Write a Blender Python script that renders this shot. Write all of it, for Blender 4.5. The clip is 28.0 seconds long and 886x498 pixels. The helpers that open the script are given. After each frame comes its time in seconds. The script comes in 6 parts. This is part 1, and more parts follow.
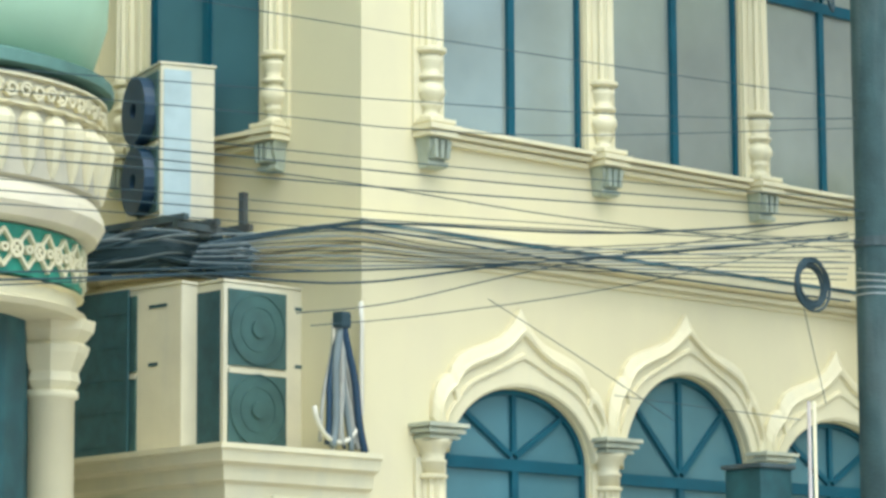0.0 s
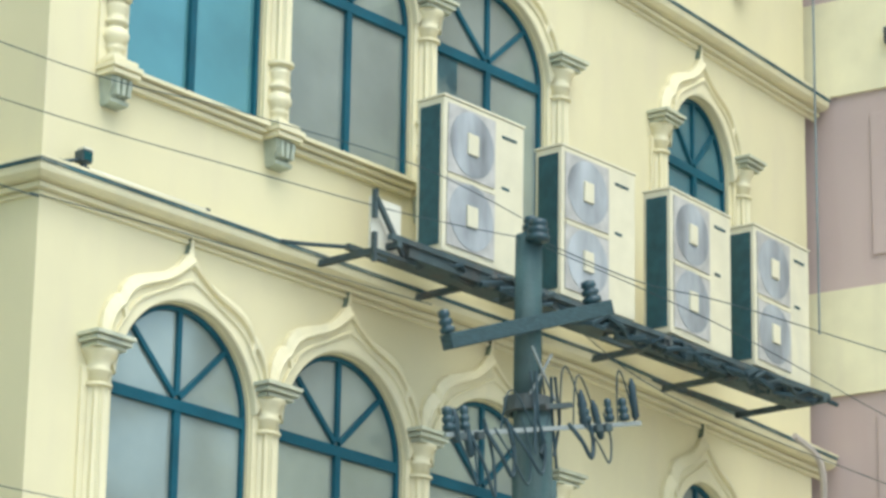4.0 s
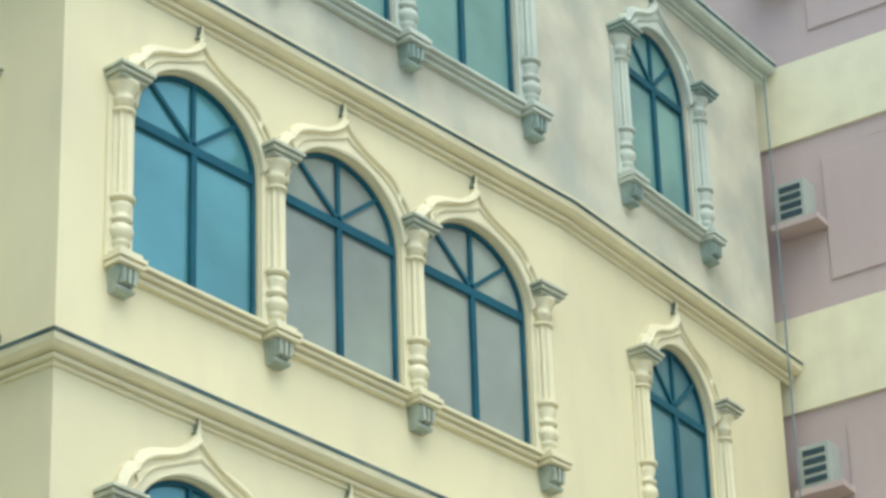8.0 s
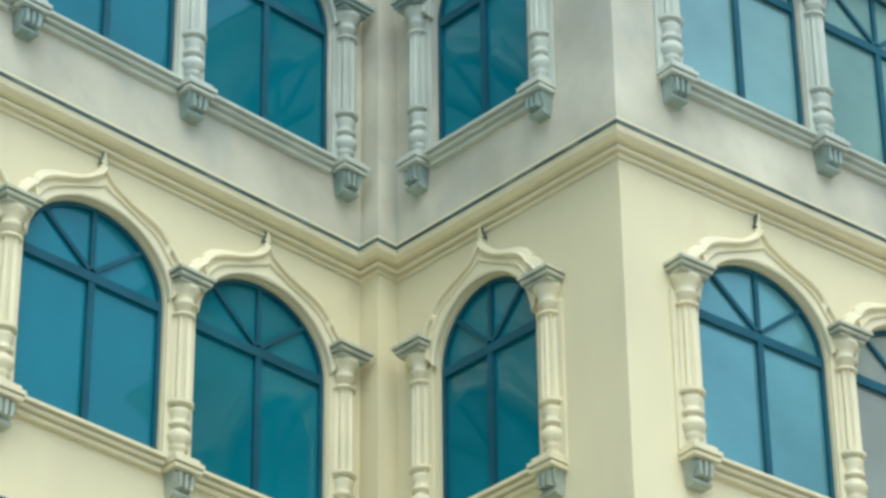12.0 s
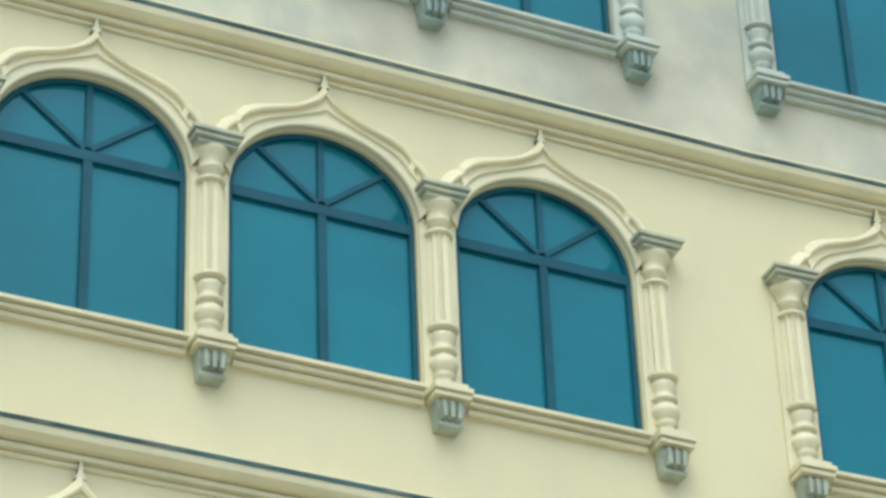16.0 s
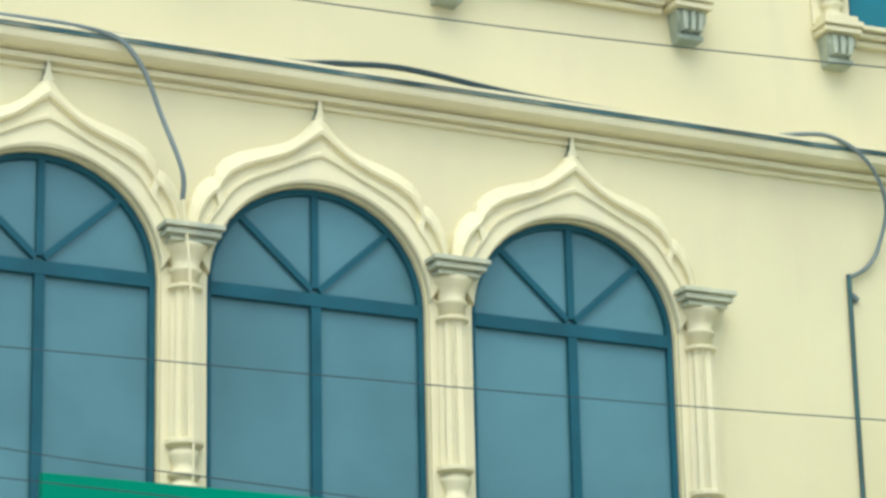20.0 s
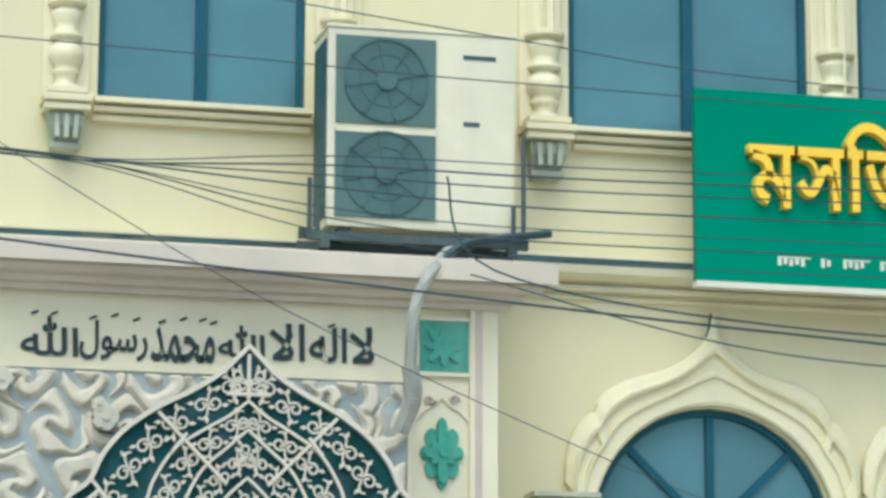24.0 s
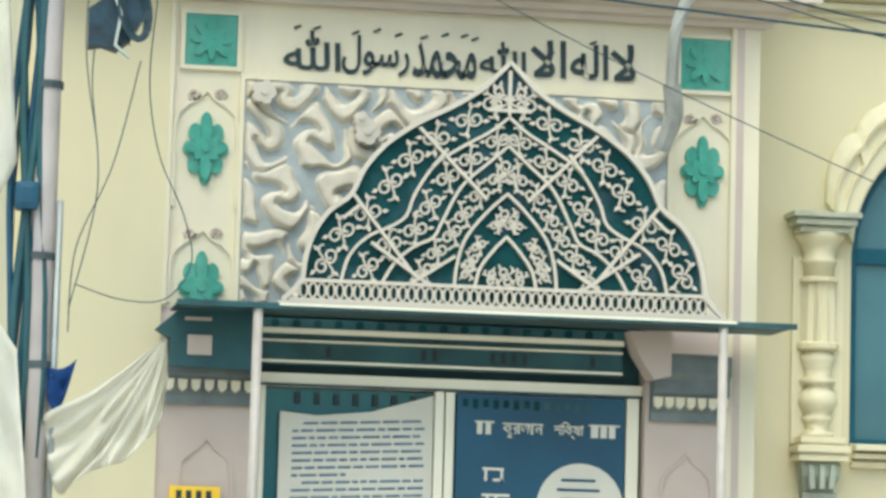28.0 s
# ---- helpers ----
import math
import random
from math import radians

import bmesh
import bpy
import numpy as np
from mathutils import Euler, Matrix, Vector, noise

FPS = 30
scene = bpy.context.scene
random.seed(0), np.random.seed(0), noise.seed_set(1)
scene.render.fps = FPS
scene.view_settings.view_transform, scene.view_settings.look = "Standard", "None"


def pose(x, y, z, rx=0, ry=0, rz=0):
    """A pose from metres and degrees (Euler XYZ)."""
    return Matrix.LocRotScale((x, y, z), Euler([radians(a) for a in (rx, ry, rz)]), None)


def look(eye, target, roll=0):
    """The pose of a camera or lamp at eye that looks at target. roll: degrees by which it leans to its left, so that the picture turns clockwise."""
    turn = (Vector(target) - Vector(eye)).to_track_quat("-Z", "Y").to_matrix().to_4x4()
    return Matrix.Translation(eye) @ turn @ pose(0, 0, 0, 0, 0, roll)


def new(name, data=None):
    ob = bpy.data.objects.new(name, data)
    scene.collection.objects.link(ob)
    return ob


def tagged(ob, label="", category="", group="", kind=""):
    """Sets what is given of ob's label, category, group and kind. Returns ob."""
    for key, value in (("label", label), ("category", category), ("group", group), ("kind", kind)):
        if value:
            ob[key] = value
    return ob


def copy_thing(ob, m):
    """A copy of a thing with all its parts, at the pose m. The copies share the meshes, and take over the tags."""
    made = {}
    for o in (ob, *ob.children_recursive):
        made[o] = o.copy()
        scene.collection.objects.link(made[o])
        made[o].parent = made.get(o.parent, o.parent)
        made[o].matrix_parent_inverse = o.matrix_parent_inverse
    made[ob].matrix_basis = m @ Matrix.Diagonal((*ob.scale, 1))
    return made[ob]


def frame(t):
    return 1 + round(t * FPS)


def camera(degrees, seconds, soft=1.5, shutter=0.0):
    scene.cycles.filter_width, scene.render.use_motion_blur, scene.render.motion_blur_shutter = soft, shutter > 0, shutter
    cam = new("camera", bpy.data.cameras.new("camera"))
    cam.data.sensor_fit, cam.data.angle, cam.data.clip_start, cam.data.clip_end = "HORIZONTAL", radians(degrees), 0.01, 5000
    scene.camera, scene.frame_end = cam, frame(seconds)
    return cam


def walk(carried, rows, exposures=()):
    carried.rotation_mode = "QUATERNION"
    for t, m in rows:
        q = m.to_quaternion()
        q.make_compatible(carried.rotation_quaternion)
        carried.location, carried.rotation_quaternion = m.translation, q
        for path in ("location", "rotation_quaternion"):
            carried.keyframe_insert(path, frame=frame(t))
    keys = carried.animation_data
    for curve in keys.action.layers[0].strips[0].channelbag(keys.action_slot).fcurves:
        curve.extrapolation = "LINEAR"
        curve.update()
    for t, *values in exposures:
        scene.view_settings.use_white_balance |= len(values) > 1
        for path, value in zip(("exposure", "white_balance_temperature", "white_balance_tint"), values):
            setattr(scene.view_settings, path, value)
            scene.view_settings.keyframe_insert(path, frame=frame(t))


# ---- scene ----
# ======== camera: one standing place, panned and tilted by hand ========
EYE = (0.0, 0.0, 1.6)
cam = camera(15.756, 28.0, soft=3.1)


def aim(az, el, roll):
    """A pose at the standing place: degrees to the right of +y, up, and lean."""
    return pose(*EYE, 90 + el, 0, -az) @ pose(0, 0, 0, 0, 0, roll)


PATH = [
    (0.0, 51.483, 8.839, -0.334), (0.5, 53.438, 10.015, -0.139), (1.0, 54.869, 10.45, 0.153), (1.5, 55.691, 10.533, 0.649),
    (2.0, 56.522, 11.322, 1.073), (2.5, 57.117, 12.492, 1.341), (3.0, 57.511, 13.401, 1.445), (3.5, 57.547, 15.045, 1.349),
    (4.0, 57.587, 17.355, 0.978), (4.5, 57.721, 20.443, 0.748), (6.5, 57.528, 25.127, -1.623), (7.0, 57.521, 26.254, -1.938),
    (7.5, 57.716, 27.377, -2.001), (8.0, 57.817, 28.337, -1.903), (8.5, 56.037, 29.012, -1.079), (9.0, 54.214, 29.338, -1.355),
    (9.5, 53.61, 29.534, -1.566), (10.0, 53.247, 30.484, -1.859), (10.5, 51.26, 31.801, -1.604), (11.0, 49.827, 32.008, -1.246),
    (11.5, 47.842, 31.992, -0.598), (13.5, 40.734, 32.439, -2.597), (14.0, 37.378, 32.906, -2.4), (14.5, 34.751, 33.216, -2.672),
    (15.0, 31.532, 33.779, -3.035), (15.5, 28.127, 34.452, -2.622), (16.0, 25.743, 34.825, -2.362), (16.5, 25.384, 34.92, -2.549),
    (17.0, 25.669, 33.949, -2.609), (17.5, 25.825, 30.099, -2.534), (18.0, 25.959, 26.461, -2.164), (18.5, 25.907, 22.813, -2.237),
    (19.0, 25.814, 20.79, -2.022), (19.5, 25.719, 19.481, -1.656), (20.0, 25.519, 18.398, -1.237), (20.5, 25.018, 17.182, -0.751),
    (21.0, 23.37, 15.958, -0.199), (21.5, 21.332, 15.104, 0.19), (22.0, 19.519, 14.347, 0.475), (22.5, 18.002, 13.549, 0.413),
    (24.5, 12.415, 11.05, 0.284), (25.0, 11.645, 10.564, 0.404), (25.5, 10.445, 10.153, 0.759), (26.0, 9.108, 9.738, 1.089),
    (26.5, 8.358, 9.015, 1.237), (27.0, 8.111, 8.124, 1.262), (27.5, 8.206, 7.189, 1.366), (28.0, 8.829, 6.451, 1.548)]
walk(cam, [(t, aim(a, e, r)) for t, a, e, r in PATH],
     exposures=[(t, e - 0.10, k, n) for t, e, k, n in ((0, 1.04, 5650, 1), (3, 1.0, 5620, 2), (4, 0.97, 5750, 1), (5.5, 0.90, 5750, 1), (8, 0.79, 5700, 0), (9.2, 0.87, 5680, 0), (11, 0.84, 5600, 1), (14, 0.64, 5650, 1), (16.5, 0.72, 5800, 0), (18.5, 0.90, 5980, 0), (20, 0.90, 5950, 0), (21, 0.86, 5600, 0), (22.5, 0.84, 5500, 0), (25, 0.83, 5750, 1), (28, 0.95, 5900, 1))])

# ======== light: a bright hazy sky and a soft sun from the street side ========
SUN_AZ, SUN_EL = 205.0, 60.0
world = bpy.data.worlds.new("sky")
scene.world = world
world.use_nodes = True
wn = world.node_tree.nodes
bg = wn["Background"]
sky = wn.new("ShaderNodeTexSky")
sky.sky_type = "NISHITA"
sky.sun_disc = False
sky.sun_elevation, sky.sun_rotation = radians(SUN_EL), radians(SUN_AZ)
sky.dust_density, sky.air_density, sky.ozone_density = 4.0, 1.2, 1.0
bg.inputs["Strength"].default_value = 0.15
world.node_tree.links.new(sky.outputs[0], bg.inputs[0])
sun_data = bpy.data.lights.new("sun", "SUN")
sun_data.energy, sun_data.angle, sun_data.color = 0.5, radians(60), (1.0, 0.95, 0.86)
sun = new("sun", sun_data)
a = radians(SUN_AZ)
sd = Vector((math.sin(a) * math.cos(radians(SUN_EL)), math.cos(a) * math.cos(radians(SUN_EL)), math.sin(radians(SUN_EL))))
sun.matrix_world = look(sd * 60, (0, 0, 0))


# ======== materials ========
def mat(name, base, rough=0.7, blot=(2.5, 2.5, 0.35), metal=0.0, vary=0.08, scale=3.0, bump=0.1, fine=60.0, stain=None, stain_amt=0.0, spec=0.5, stretch=(1, 1, 1), per=0.0):
    """A painted, cast or metal surface: cloudy tone, fine grain, optional stains."""
    m = bpy.data.materials.new(name)
    m.use_nodes = True
    nt = m.node_tree
    N, L = nt.nodes, nt.links
    b = N["Principled BSDF"]
    b.inputs["Roughness"].default_value, b.inputs["Metallic"].default_value = rough, metal
    b.inputs["Specular IOR Level"].default_value = spec
    geo = N.new("ShaderNodeNewGeometry")
    mp = N.new("ShaderNodeMapping")
    mp.inputs["Scale"].default_value = stretch
    L.new(geo.outputs["Position"], mp.inputs["Vector"])
    n1 = N.new("ShaderNodeTexNoise")
    n1.inputs["Scale"].default_value, n1.inputs["Detail"].default_value = scale, 6
    n2 = N.new("ShaderNodeTexNoise")
    n2.inputs["Scale"].default_value, n2.inputs["Detail"].default_value = fine, 3
    for n in (n1, n2):
        L.new(mp.outputs[0], n.inputs["Vector"])
    hsv = N.new("ShaderNodeHueSaturation")
    hsv.inputs["Color"].default_value = (*base, 1)
    mr = N.new("ShaderNodeMapRange")
    mr.inputs["From Min"].default_value, mr.inputs["From Max"].default_value = 0.3, 0.7
    mr.inputs["To Min"].default_value, mr.inputs["To Max"].default_value = 1 - vary, 1 + vary
    L.new(n1.outputs["Fac"], mr.inputs["Value"])
    if per:
        oi = N.new("ShaderNodeObjectInfo")
        m2 = N.new("ShaderNodeMapRange")
        m2.inputs["To Min"].default_value, m2.inputs["To Max"].default_value = 1 - per, 1 + per
        L.new(oi.outputs["Random"], m2.inputs["Value"])
        mu = N.new("ShaderNodeMath")
        mu.operation = "MULTIPLY"
        L.new(mr.outputs[0], mu.inputs[0])
        L.new(m2.outputs[0], mu.inputs[1])
        L.new(mu.outputs[0], hsv.inputs["Value"])
    else:
        L.new(mr.outputs[0], hsv.inputs["Value"])
    col = hsv.outputs[0]
    if stain:
        n3 = N.new("ShaderNodeTexNoise")
        n3.inputs["Scale"].default_value, n3.inputs["Detail"].default_value = 2.2, 8
        mp3 = N.new("ShaderNodeMapping")
        mp3.inputs["Scale"].default_value = blot
        L.new(geo.outputs["Position"], mp3.inputs["Vector"])
        L.new(mp3.outputs[0], n3.inputs["Vector"])
        r3 = N.new("ShaderNodeMapRange")
        r3.inputs["From Min"].default_value, r3.inputs["From Max"].default_value = 0.5, 0.75
        r3.inputs["To Max"].default_value = stain_amt
        L.new(n3.outputs["Fac"], r3.inputs["Value"])
        mx = N.new("ShaderNodeMix")
        mx.data_type = "RGBA"
        L.new(r3.outputs[0], mx.inputs["Factor"])
        L.new(col, mx.inputs[6])
        mx.inputs[7].default_value = (*stain, 1)
        col = mx.outputs[2]
    L.new(col, b.inputs["Base Color"])
    if bump:
        bp = N.new("ShaderNodeBump")
        bp.inputs["Strength"].default_value, bp.inputs["Distance"].default_value = bump, 0.01
        L.new(n2.outputs["Fac"], bp.inputs["Height"])
        L.new(bp.outputs[0], b.inputs["Normal"])
    return m


def glass_mat(name, base, rough=0.05, ior=1.55, tint=(0.75, 1.0, 1.0), vary=0.14):
    """Tinted window glass, slightly wavy."""
    m = mat(name, base, rough=rough, vary=vary, scale=0.9, bump=0.0, per=0.09)
    N, L = m.node_tree.nodes, m.node_tree.links
    b = N["Principled BSDF"]
    b.inputs["IOR"].default_value = ior
    b.inputs["Specular Tint"].default_value = (*tint, 1)
    wv = N.new("ShaderNodeTexNoise")
    wv.inputs["Scale"].default_value, wv.inputs["Detail"].default_value = 1.6, 1
    bp = N.new("ShaderNodeBump")
    bp.inputs["Strength"].default_value, bp.inputs["Distance"].default_value = 0.25, 0.02
    geo = N.new("ShaderNodeNewGeometry")
    L.new(geo.outputs["Position"], wv.inputs["Vector"])
    L.new(wv.outputs["Fac"], bp.inputs["Height"])
    L.new(bp.outputs[0], b.inputs["Normal"])
    return m


CREAM = mat("cream_wall_paint", (0.655, 0.60, 0.365), rough=0.75, vary=0.05, scale=0.8, bump=0.08, blot=(1.6, 1.6, 0.5), stain=(0.58, 0.52, 0.35), stain_amt=0.4)
TRIM = mat("ivory_trim_paint", (0.685, 0.63, 0.40), rough=0.6, vary=0.06, scale=2.0, bump=0.06, stain=(0.5, 0.5, 0.38), stain_amt=0.3)
GREYWALL = mat("bare_cement_render", (0.49, 0.475, 0.355), rough=0.85, blot=(1.0, 1.0, 0.6), vary=0.24, scale=1.3, bump=0.2, stain=(0.34, 0.37, 0.32), stain_amt=0.7)
GREYTRIM = mat("weathered_cement_trim", (0.47, 0.51, 0.42), rough=0.8, vary=0.12, scale=2.0, bump=0.12, stain=(0.3, 0.34, 0.3), stain_amt=0.45)
FRAME = mat("dark_blue_frame", (0.010, 0.078, 0.108), rough=0.5, vary=0.2, spec=0.25)
GLASS = glass_mat("tinted_teal_glass", (0.013, 0.140, 0.176))
# the next four are one glass; reflected sky and walls are in the base colour
REFLGLASS = glass_mat("grey_reflection_glass", (0.23, 0.262, 0.225), rough=0.16, ior=2.4, tint=(0.84, 0.96, 0.86), vary=0.25)
REFLTEAL = glass_mat("teal_reflection_glass", (0.085, 0.215, 0.225), rough=0.16, ior=2.2, tint=(0.6, 0.98, 0.96), vary=0.25)
REFLPALE = glass_mat("pale_teal_reflection_glass", (0.16, 0.30, 0.275), rough=0.16, ior=2.2, tint=(0.75, 1.0, 0.94), vary=0.25)
REFLGREY = glass_mat("grey_teal_reflection_glass", (0.075, 0.168, 0.19), rough=0.2, vary=0.2)
BLACKTEAL = mat("blotchy_black_teal", (0.05, 0.11, 0.12), rough=0.9, vary=0.5, scale=2, blot=(1.5, 1.5, 1.5), stain=(0.4, 0.40, 0.30), stain_amt=0.6)
DULLTRIM = mat("dull_trim_plaster", (0.47, 0.48, 0.345), rough=0.8, vary=0.15, scale=6, bump=0.15, stain=(0.25, 0.31, 0.27), stain_amt=0.6)
GREYGREEN = mat("grey_green_corbel_plaster", (0.36, 0.395, 0.30), rough=0.85, vary=0.2, scale=7, bump=0.15, stain=(0.16, 0.23, 0.20), stain_amt=0.7)
GREYGREENCEM = mat("grey_green_cement", (0.26, 0.33, 0.28), rough=0.85, vary=0.2, scale=7, bump=0.15, stain=(0.13, 0.20, 0.18), stain_amt=0.7)
GREEN = mat("sign_green_panel", (0.0, 0.20, 0.115), rough=0.6, vary=0.12, scale=0.6, spec=0.2)
YELLOW = mat("yellow_letter_plastic", (0.85, 0.55, 0.03), rough=0.4)
DARK = mat("near_black_rubber", (0.02, 0.048, 0.058), rough=0.6)
WHITE = mat("white_enamel", (0.64, 0.62, 0.49), rough=0.45, vary=0.05)
PINK = mat("pink_wall_paint", (0.47, 0.38, 0.34), rough=0.8, vary=0.06, scale=0.7, stain=(0.42, 0.31, 0.28), stain_amt=0.3)
PALE = mat("pale_yellow_paint", (0.74, 0.70, 0.46), rough=0.8, vary=0.06, stain=(0.6, 0.55, 0.4), stain_amt=0.3)
POLE = mat("weathered_concrete", (0.045, 0.088, 0.086), rough=0.85, vary=0.3, scale=4, bump=0.5, stain=(0.15, 0.18, 0.17), stain_amt=0.6)
TIMBER = mat("weathered_dark_timber", (0.035, 0.07, 0.075), rough=0.85, vary=0.35, scale=7, bump=0.4, stretch=(3, 3, 14))
ASPH = mat("dusty_concrete_paving", (0.44, 0.41, 0.36), rough=0.9, vary=0.2, bump=0.4)


# ======== mesh helpers ========
def part(name, bm, material, parent=None, label="", smooth=False):
    me = bpy.data.meshes.new(name)
    bmesh.ops.recalc_face_normals(bm, faces=bm.faces)
    if smooth:
        for f in bm.faces:
            f.smooth = True
    bm.to_mesh(me)
    bm.free()
    me.materials.append(material)
    ob = new(name, me)
    if parent:
        ob.parent = parent
    if label:
        tagged(ob, label)
    return ob


def share(name, ob0, m, parent):
    ob = new(name, ob0.data)
    ob.parent = parent
    ob.matrix_basis = m
    return ob


def empty(name, m, label, category, group="", kind=""):
    e = new(name)
    e.empty_display_size = 0.1
    e.matrix_basis = m
    return tagged(e, label, category, group, kind)


def add_box(bm, x0, x1, y0, y1, z0, z1, bev=0.0):
    vs = [bm.verts.new((x, y, z)) for x in (x0, x1) for y in (y0, y1) for z in (z0, z1)]
    fs = [bm.faces.new([vs[i] for i in q]) for q in ((0, 1, 3, 2), (4, 6, 7, 5), (0, 4, 5, 1), (2, 3, 7, 6), (0, 2, 6, 4), (1, 5, 7, 3))]
    if bev:
        es = list({e for f in fs for e in f.edges})
        bmesh.ops.bevel(bm, geom=es, offset=bev, segments=2, affect="EDGES", profile=0.7)


def box(x0, x1, y0, y1, z0, z1, bev=0.0):
    bm = bmesh.new()
    add_box(bm, x0, x1, y0, y1, z0, z1, bev)
    return bm


def lathe(bm, prof, seg=14, cx=0.0, cy=0.0, flute=0.0):
    """prof: rows of (r, z); closed at both ends."""
    rings = []
    for r, z in prof:
        ring = []
        for i in range(seg):
            t = 2 * math.pi * i / seg
            k = r * (1 - (flute if i % 2 else 0))
            ring.append(bm.verts.new((cx + k * math.cos(t), cy + k * math.sin(t), z)))
        rings.append(ring)
    for a_, b_ in zip(rings, rings[1:]):
        for i in range(seg):
            j = (i + 1) % seg
            bm.faces.new((a_[i], a_[j], b_[j], b_[i]))
    bm.faces.new(rings[0][::-1])
    bm.faces.new(rings[-1])


def sweep_x(prof, x0, x1, mitre0=0.0, mitre1=0.0):
    """A moulding along x from rows of (out, z): out is toward the street (-y). mitre: x shift per metre out at each end."""
    bm = bmesh.new()
    a_ = [bm.verts.new((x0 + mitre0 * o, -o, z)) for o, z in prof]
    b_ = [bm.verts.new((x1 + mitre1 * o, -o, z)) for o, z in prof]
    n = len(prof)
    for i in range(n):
        j = (i + 1) % n
        bm.faces.new((a_[i], a_[j], b_[j], b_[i]))
    bm.faces.new(a_[::-1])
    bm.faces.new(b_)
    return bm


def tube(pts, r, seg=6):
    bm = bmesh.new()
    rings = []
    P = [Vector(p) for p in pts]
    for i, p in enumerate(P):
        d = (P[min(i + 1, len(P) - 1)] - P[max(i - 1, 0)]).normalized()
        s = d.cross(Vector((0.13, 0.21, 1)))
        s = (s if s.length > 1e-4 else d.cross(Vector((1, 0, 0)))).normalized()
        u = s.cross(d)
        rings.append([bm.verts.new(p + (s * math.cos(k) + u * math.sin(k)) * r) for k in (2 * math.pi * j / seg for j in range(seg))])
    for a_, b_ in zip(rings, rings[1:]):
        for i in range(seg):
            j = (i + 1) % seg
            bm.faces.new((a_[i], a_[j], b_[j], b_[i]))
    bm.faces.new(rings[0][::-1])
    bm.faces.new(rings[-1])
    return bm


# ======== plan: straight lengths of front, each with its start and heading ========
SEG = {"B": ((0.0, 14.97), 0.0), "A": ((0.005, 15.288), -1.915), "S": ((14.740, 14.795), -92.704),
       "R": ((14.620, 12.264), -8.044), "Q": ((20.086, 11.492), -1.768)}
LEVEL = {2: 4.665, 3: 7.955, 4: 11.155, 5: 14.375, 6: 17.56}
SPRING = {1: 3.36, 2: 6.755, 3: 9.983, 4: 13.277, 5: 16.443}
SILL = {1: 2.5, 2: 5.393, 3: 8.819, 4: 12.039, 5: 15.192}
PITCH, HALF, PITCH1, HALF1 = 1.54, 0.635, 1.339, 0.51


RISE = {1: 0.60, 2: 0.62, 3: 0.61, 4: 0.565, 5: 0.56}
CROWN = {1: 1.0, 2: 1.0, 3: 0.95, 4: 0.87, 5: 0.87}


def shape(g, n, lv, i):
    """One window of a group: shift along the front, half width, springing height, arch rise, hood height factor and lift."""
    du, h, zs, r, k, lift = 0.0, HALF if n > 1 else HALF1, SPRING[lv], RISE[lv], CROWN[lv], 0.0
    if g in "RQ" and lv in (4, 5):
        zs -= 0.05 if lv == 4 else 0.02
    if (g, lv) == ("R", 2):
        r = 0.655
    if (g, lv) == ("B", 1):
        du, h, zs, r = 0.095, 0.625, 3.38, 0.64
    if (g, lv) == ("R", 1):
        zs, r, lift = ((3.345, 0.47, -0.07), (3.31, 0.70, 0.065), (3.335, 0.47, -0.08))[i]
    return du, h, zs, r, k, lift


def column_foot(g, lv):
    """Springing and sill heights that the pilasters of a storey keep."""
    if (g, lv) == ("B", 1):
        return 3.29, 2.445
    zs = SPRING[lv] - (0.085 if (g, lv) == ("R", 1) else 0.0)
    if g in "RQ" and lv in (4, 5):
        return zs - (0.05 if lv == 4 else 0.02), SILL[lv] - (0.035 if lv == 4 else 0.015)
    return zs, SILL[lv]


def seg_pose(s, u=0.0, z=0.0, out=0.0):
    (x, y), h = SEG[s]
    return pose(x, y, 0, 0, 0, h) @ pose(u, -out, z)


# groups of windows: front, first centre, count, storeys
GROUPS = [("B", 4.863, 3, (1, 2, 3, 4, 5)), ("A", 10.496, 3, (3, 4, 5)), ("A", 12.036, 2, (2,)), ("B", 2.375, 1, (2, 3, 4, 5)),
          ("S", 1.153, 1, (2, 3, 4, 5)), ("R", 1.315, 3, (1, 2, 3, 4, 5)), ("Q", 1.763, 1, (2, 3, 4, 5))]
SPAN = {"B": (0.3, 9.39), "A": (9.39, 14.743), "S": (0.0, 2.534), "R": (0.0, 5.520), "Q": (0.0, 3.65)}


def windows_on(s, lv):
    out = []
    for g, u0, n, lvs in GROUPS:
        if g == s and lv in lvs:
            p = PITCH if n > 1 else PITCH1
            for i in range(n):
                du, h, zs, r, k, lift = shape(g, n, lv, i)
                out.append((u0 + i * p + du, h, zs, r))
    return sorted(out)


ARC = 14


